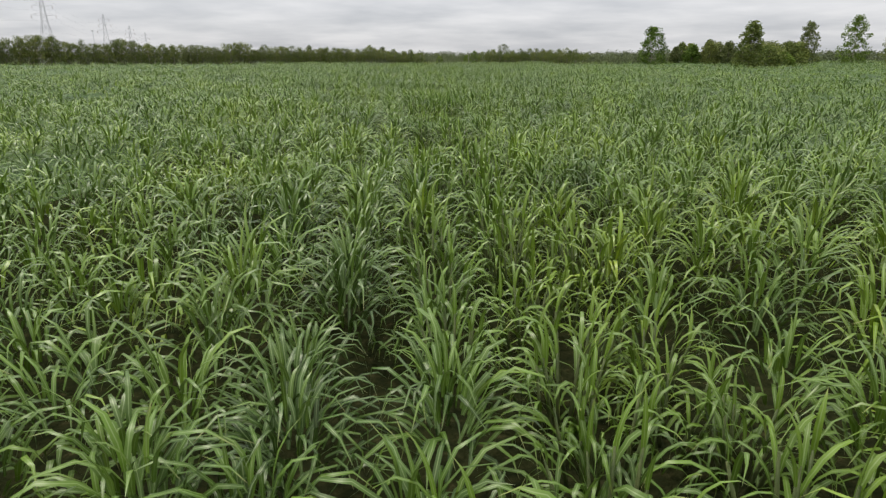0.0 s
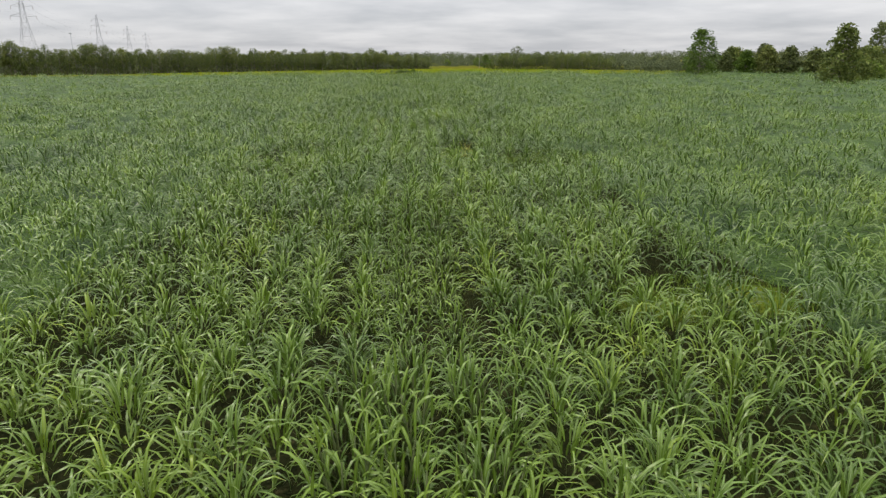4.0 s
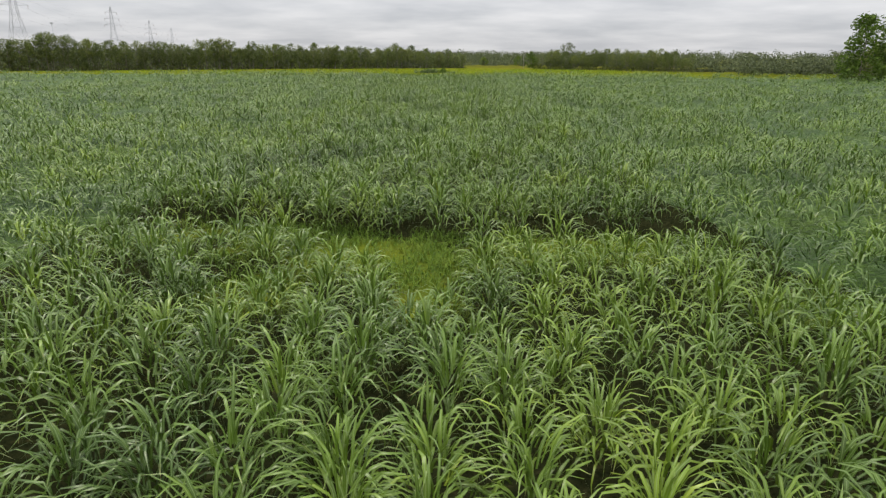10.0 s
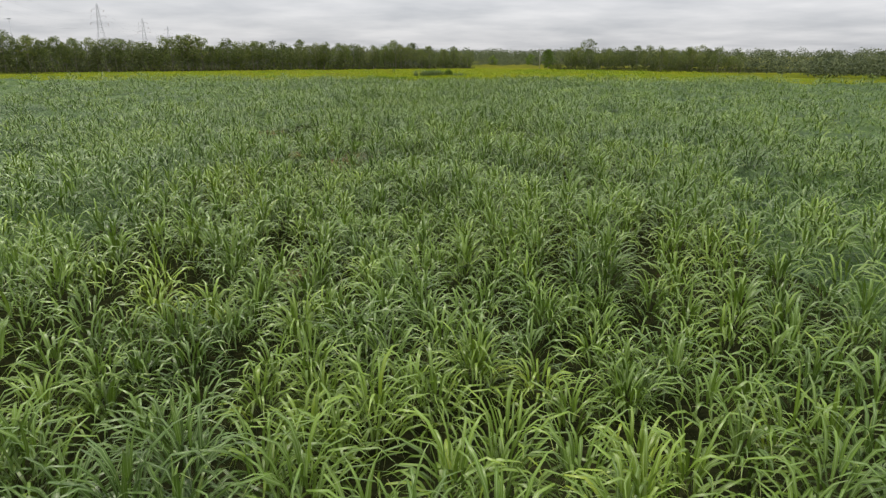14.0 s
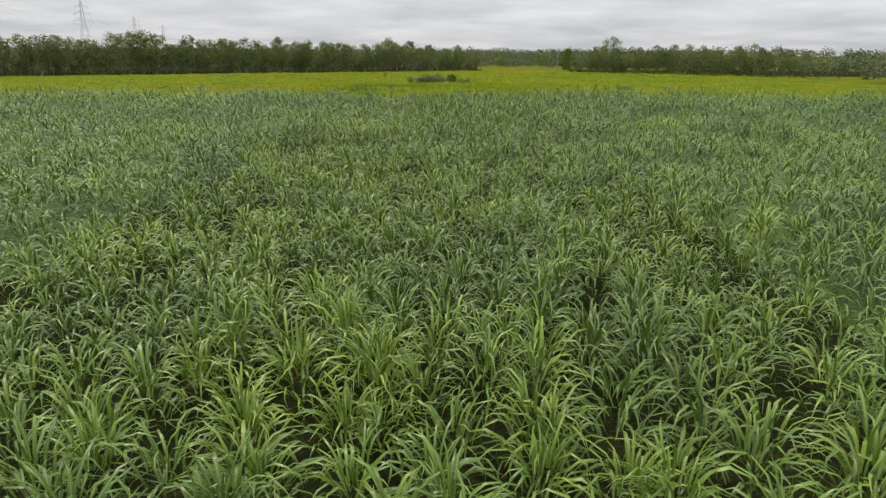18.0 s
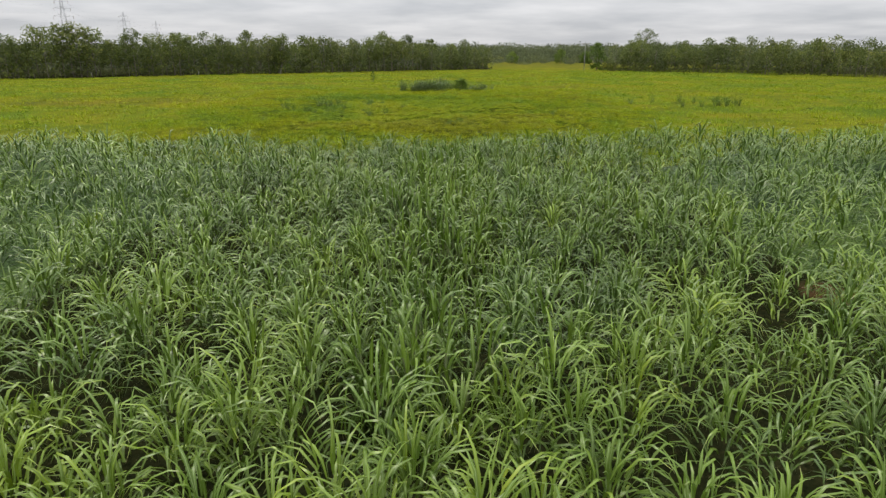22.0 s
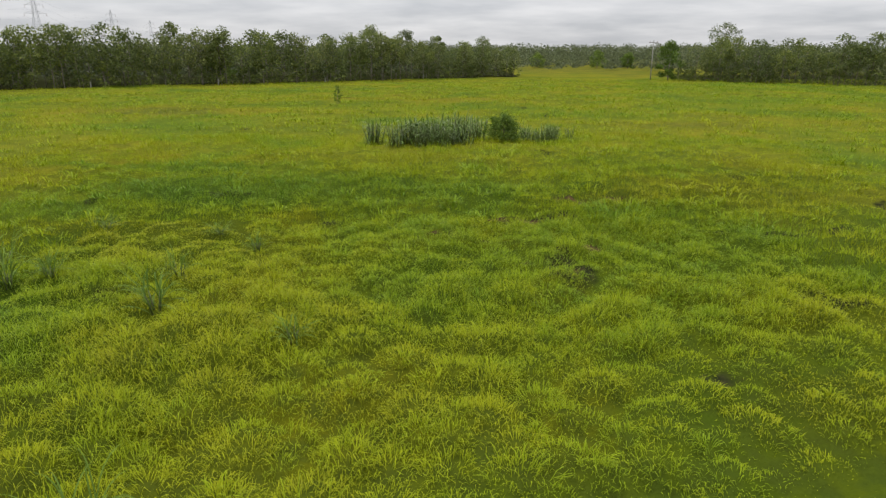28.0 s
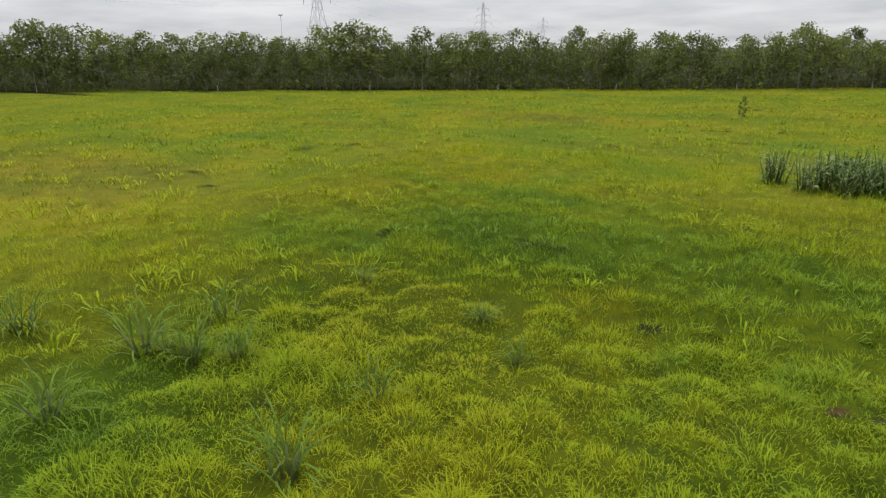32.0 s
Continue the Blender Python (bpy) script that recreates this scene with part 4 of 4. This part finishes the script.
for x, y, tall, wide, seed, mat in (
    (86.0, 214.5, 14.0, 4.2, 311, BUSHLEAF), (90.0, 156.5, 12.6, 3.4, 312, TREELEAF), (108.0, 240.0, 9.0, 2.6, 313, TREELEAF), (117.0, 236.0, 10.0, 3.0, 314, PALELEAF),
    (158.0, 239.0, 17.0, 3.8, 315, PALELEAF), (168.0, 226.0, 18.5, 4.6, 316, BUSHLEAF), (166.0, 202.0, 18.0, 4.4, 317, PALELEAF), (106.0, 176.0, 6.5, 4.4, 318, TREELEAF),
    (118.0, 196.0, 8.0, 5.0, 319, PALELEAF), (130.0, 205.0, 8.5, 4.5, 320, TREELEAF), (124.0, 268.0, 9.0, 4.0, 321, TREELEAF), (133.0, 262.0, 9.5, 4.2, 322, PALELEAF),
    (100.5, 228.0, 7.2, 2.3, 323, PALELEAF), (104.5, 223.0, 7.8, 2.7, 324, BUSHLEAF), (110.0, 221.0, 9.2, 2.9, 325, PALELEAF), (116.0, 219.0, 8.8, 3.0, 326, PALELEAF), (122.0, 216.0, 8.2, 3.2, 327, PALELEAF),
    (112.5, 179.0, 4.6, 3.4, 328, BUSHLEAF), (139.0, 214.0, 8.4, 3.4, 329, TREELEAF),
):
    ob = tree(seed, tall, 0.06, wide, 2800, 0.4, mat, LEAFY, clumps=44, trunk=0.22)
    tagged(ob, group="field trees along the eastern boundary").matrix_basis = placed(x, y)


def build_far_woods():
    """Woodland on the skyline and the mass of the wood behind its edge."""
    pile = Pile()
    q = np.random.default_rng(91)

    def mass(x, y, tall, wide, per, size):
        n = len(x)
        c = q.normal(size=(n, per, 3))
        c /= np.linalg.norm(c, axis=2, keepdims=True)
        c *= q.random((n, per, 1)) ** 0.3
        mid = np.stack([x, y, tall * 0.55], -1)[:, None] + c * np.stack([wide, wide, tall * 0.48], -1)[:, None]
        cards(pile, mid.reshape(-1, 3), np.full(n * per, size))

    # behind the plantation edge
    x = q.uniform(-300, 2, 900)
    y = 398 + 0.645 * (x - 6) + q.uniform(9, 40, 900)
    mass(x, y, q.uniform(5.0, 7.6, 900), np.full(900, 2.0), 40, 0.42)
    x = q.uniform(52, 190, 230)
    y = 386 - 0.75 * (x - 45) + q.uniform(12, 80, 230)
    mass(x, y, q.uniform(3.6, 6.6, 230), np.full(230, 2.4), 90, 0.42)
    # the skyline, ridge behind ridge
    a = q.uniform(-1.0, 0.95, 1300)
    d = q.uniform(640, 1250, 1300)
    mass(d * np.sin(a), 150 + d * np.cos(a), 8 + d * 0.003 + 4 * q.random(1300) ** 2, q.uniform(5, 9, 1300), 60, 1.1)
    # scrub on the open land behind the meadow, low in front and closing to a wood
    x, y = q.uniform(-40, 140, 220), q.uniform(455, 565, 220)
    mass(x, y, 1.0 + 3.0 * q.random(220) ** 2, q.uniform(1.5, 4.0, 220), 80, 0.34)
    x, y = q.uniform(-60, 200, 420), q.uniform(560, 700, 420)
    mass(x, y, 3.0 + 5.6 * q.random(420) ** 1.3, q.uniform(2.4, 5.0, 420), 90, 0.5)
    # the hedge of low trees behind the eastern field
    x, y = q.uniform(96, 250, 210), q.uniform(282, 330, 210)
    mass(x, y, 3.4 + 4.0 * q.random(210) ** 1.5, q.uniform(2.4, 4.2, 210), 130, 0.5)
    # thickets over the open land between
    x, y = q.uniform(-30, 240, 360), q.uniform(640, 780, 360)
    mass(x, y, 4 + 5 * q.random(360) ** 1.5, q.uniform(2.0, 4.4, 360), 60, 0.7)
    x, y = np.array([25.6, 14.0, 37.6, 44, 47, 50, 54, 46.8, 48.5, 69, 72, 60, 33, 62]), np.array([474.0, 452, 518, 516, 512, 514, 508, 454, 456, 520, 505, 470, 500, 498])
    mass(x, y, np.array([3.6, 2.6, 4.8, 2.0, 2.4, 2.2, 2.6, 4.4, 3.8, 4.6, 3.0, 1.8, 2.0, 3.4]), np.array([2.2, 1.8, 3.0, 2.6, 2.6, 2.6, 2.8, 2.6, 2.4, 3.4, 2.6, 2.5, 2.4, 2.6]), 150, 0.34)
    tagged(new("far_woods", pile.mesh("far_woods", HAZEDLEAF, smooth=False)), "distant dark green woodland along the horizon", "woods", kind="stuff")


rng = np.random.default_rng(8)
build_far_woods()


# ---------------------------------------------------------------- meadow plants
STRAY = "stray sugarcane tuft standing in the meadow grass"
TALLCANE = "tall blue-green sugarcane plant standing in the meadow"
kinds = [cane_stool(400 + k, 1.0, 6, 7, STRAY, STRAYCANE, spread=0.12, droop=118, blade=0.5, stem=0.6, reach=1.1) for k in range(4)]
spots = ((-13.3, 260.2, 1.75, 1.75), (-12.2, 260.6, 1.2, 1.25), (-11.6, 261.4, 1.0, 0.95), (-16.8, 259.3, 1.5, 1.4), (-12.0, 257.9, 1.4, 1.4), (-7.9, 259.3, 1.45, 1.45),
         (-7.2, 251.9, 1.4, 1.5), (-5.6, 252.3, 1.1, 1.3), (-10.0, 255.6, 1.2, 1.2), (-13.5, 254.3, 1.3, 1.4), (-13.6, 262.3, 1.4, 1.5), (-8.4, 261.7, 1.0, 1.0), (0.3, 243.9, 1.0, 0.75),
         (1.2, 244.4, 0.9, 0.7), (9.6, 250.5, 0.9, 0.7), (20.2, 263.8, 1.3, 1.3), (-13.5, 234.1, 1.2, 1.2), (-4.4, 257.7, 0.9, 0.8))
scatter(kinds, spots, "stray cane in the meadow", 62)
r = random.Random(6)
scatter(kinds, [(22 + 12 * r.random(), 261.5 + 5 * r.random(), 1.2, r.uniform(1.0, 1.9)) for _ in range(13)], "cane regrowth east in the meadow", 63)
scatter(kinds, [(-16 + 9 * r.random(), 252 + 14 * r.random(), 0.9, r.uniform(0.6, 1.0)) for _ in range(14)], "low cane regrowth in the meadow", 64)
retire(kinds)
kinds = [cane_stool(420 + k, 1.0, 7, 10, TALLCANE, CANE, spread=0.24, droop=190, blade=0.6, stem=1.1, reach=0.52) for k in range(4)]
stand = [(-6.6 + r.uniform(-0.3, 0.3), 287.0 + r.uniform(-0.4, 0.4), r.uniform(1.9, 2.3)) for _ in range(3)]
stand += [(r.uniform(-5.2, -1.2), 285.6 + r.uniform(-0.6, 1.8), r.uniform(1.5, 2.3)) for _ in range(26)]
stand += [(-0.9 + r.uniform(-0.4, 0.4), 286.6 + r.uniform(-0.5, 0.8), r.uniform(1.9, 2.5)) for _ in range(5)]
stand += [(0.3 + r.uniform(-0.4, 0.3), 290.5 + r.uniform(-0.5, 0.8), r.uniform(2.0, 2.5)) for _ in range(4)]
stand += [(r.uniform(3.3, 6.7), 288.8 + r.uniform(-0.9, 1.3), r.uniform(1.0, 1.6)) for _ in range(18)]
scatter(kinds, [(a, b, 0.9 * tall, tall) for a, b, tall in stand], "tall cane stand in the meadow", 65)
retire(kinds)
ob = tree(451, 1.65, 0.04, 1.15, 3200, 0.085, BUSHLEAF, "dense dark green broadleaf bush beside the tall cane", "bush", clumps=26, trunk=0.05)
ob.matrix_basis = placed(2.0, 288.4)
ob = tree(452, 1.9, 0.08, 0.42, 900, 0.06, BUSHLEAF, "lone thin sapling standing in the meadow", "sapling", clumps=18, trunk=0.03)
ob.matrix_basis = placed(-14.7, 320.0)
for x, y, tall, label in ((3.6, 64.8, 1.25, "yellowed cane plant at the edge of a bare gap"), (-2.9, 79.0, 1.6, "yellowed drying cane plant in the rows"), (-2.4, 79.6, 1.5, "yellowed drying cane plant in the rows")):
    ob = cane_stool(int(460 + 10 * x), tall, 6, 6, label, DRYCANE, 0.16)
    ob.matrix_basis = placed(x, y)


# ---------------------------------------------------------------- pylons, poles, fence
def pylon():
    """A lattice tower 52 m high with three pairs of arms."""
    root = tagged(empty("pylon"), "grey lattice power pylon above the trees, paled for haze", "pylon")
    # thin members and paled colour stand in for the haze of distance
    half = lambda z: np.interp(z, [0, 30, 52], [6.4, 1.9, 0.5])
    levels = (0, 11, 21, 30, 37, 44, 52)
    corners = ((-1, -1), (1, -1), (1, 1), (-1, 1))
    for i, j in corners:
        pile = Pile()
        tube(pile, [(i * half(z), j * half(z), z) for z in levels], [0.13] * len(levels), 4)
        part("leg", pile.mesh("leg", HAZEDSTEEL, smooth=False), root)
    for k in range(4):
        (a, b), (c, d) = corners[k], corners[(k + 1) % 4]
        for lo, hi in zip(levels[:-1], levels[1:]):
            p, q = half(lo), half(hi)
            for ends in (((a * p, b * p, lo), (c * q, d * q, hi)), ((c * p, d * p, lo), (a * q, b * q, hi)), ((a * q, b * q, hi), (c * q, d * q, hi))):
                pile = Pile()
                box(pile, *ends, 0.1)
                part("brace", pile.mesh("brace", HAZEDSTEEL, smooth=False), root)
    for z, reach in ((34, 8.0), (40.5, 6.6), (46.5, 5.4)):
        for side in (-1, 1):
            pile = Pile()
            h = half(z)
            for j in (-1, 1):
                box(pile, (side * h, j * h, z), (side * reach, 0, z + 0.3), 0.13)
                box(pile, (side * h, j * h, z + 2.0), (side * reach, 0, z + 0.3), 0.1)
            arm = part("crossarm", pile.mesh("crossarm", HAZEDSTEEL, smooth=False), root)
            pile = Pile()
            tube(pile, [(side * reach, 0, z + 0.3 - d * 0.35) for d in range(8)], [0.06, 0.18, 0.08, 0.18, 0.08, 0.18, 0.08, 0.05], 6)
            part("insulator", pile.mesh("insulator", GLAZE), arm)
    return root


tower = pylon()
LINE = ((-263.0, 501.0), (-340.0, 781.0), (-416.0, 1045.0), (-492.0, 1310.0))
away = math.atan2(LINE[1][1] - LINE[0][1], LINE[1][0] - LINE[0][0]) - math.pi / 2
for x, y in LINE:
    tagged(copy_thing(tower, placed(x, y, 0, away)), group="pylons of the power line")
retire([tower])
LINE = ((-263.0 + 77, 501.0 - 280), *LINE)
for z, reach in ((31.8, 8.0), (38.3, 6.6), (44.3, 5.4)):
    for side in (-1, 1):
        pile = Pile()
        off = Vector((math.cos(away), math.sin(away))) * side * reach
        for (ax, ay), (bx, by) in zip(LINE[:-1], LINE[1:]):
            pts = [(ax + off.x + (bx - ax) * u, ay + off.y + (by - ay) * u, z - 28 * u * (1 - u)) for u in np.linspace(0, 1, 15)]
            tube(pile, pts, [0.018] * 15, 4)
        tagged(new("power_cable", pile.mesh("power_cable", WIRE)), "thin sagging conductor strung between the pylons", "cable", group="cables of the power line")

pile = Pile()
tube(pile, [(0, 0, -0.2), (0, 0, 8), (0, 0, 20)], [0.28, 0.22, 0.13], 8)
mast = tagged(empty("lamp_mast", placed(-192, 416)), "slim grey floodlight mast behind the wood", "mast")
part("pole", pile.mesh("pole", HAZEDSTEEL), mast)
pile = Pile()
box(pile, (-0.9, 0, 20), (0.9, 0, 20), 0.5, 0.4)
part("lamp_head", pile.mesh("lamp_head", HAZEDSTEEL, smooth=False), mast)

pole = tagged(empty("utility_pole", placed(39.0, 383.0)), "weathered concrete utility pole beside the opening", "utility pole")
pile = Pile()
tube(pile, [(0, 0, -0.3), (0, 0, 4), (0, 0, 7.8)], [0.11, 0.09, 0.07], 8)
part("shaft", pile.mesh("shaft", CONCRETE), pole)
pile = Pile()
box(pile, (-0.9, 0, 7.3), (0.9, 0, 7.3), 0.12)
arm = part("crossarm", pile.mesh("crossarm", CONCRETE, smooth=False), pole)
for x in (-0.75, 0.0, 0.75):
    pile = Pile()
    tube(pile, [(x, 0, 7.36), (x, 0, 7.45), (x, 0, 7.6)], [0.04, 0.07, 0.03], 6)
    part("insulator", pile.mesh("insulator", GLAZE), arm)

pile = Pile()
box(pile, (0, 0, -0.2), (0, 0, 1.0), 0.12)
box(pile, (0, 0, 1.0), (0, 0, 1.04), 0.08)
post_mesh = pile.mesh("fence_post", CONCRETE, smooth=False)
for k in range(7):
    x, y = forest_front(0.55 + 0.42 * (k + 0.3 * math.sin(k * 7.0)) / 6)
    ob = new("fence_post", post_mesh)
    ob.matrix_basis = Matrix.Translation((x + 0.9, y - 1.9, float(height(x + 0.9, y - 1.9)))) @ Matrix.Rotation(0.05 * math.sin(k * 5.0), 4, "Y")
    tagged(ob, "pale weathered concrete fence post along the wood", "fence post", "fence posts along the wood")
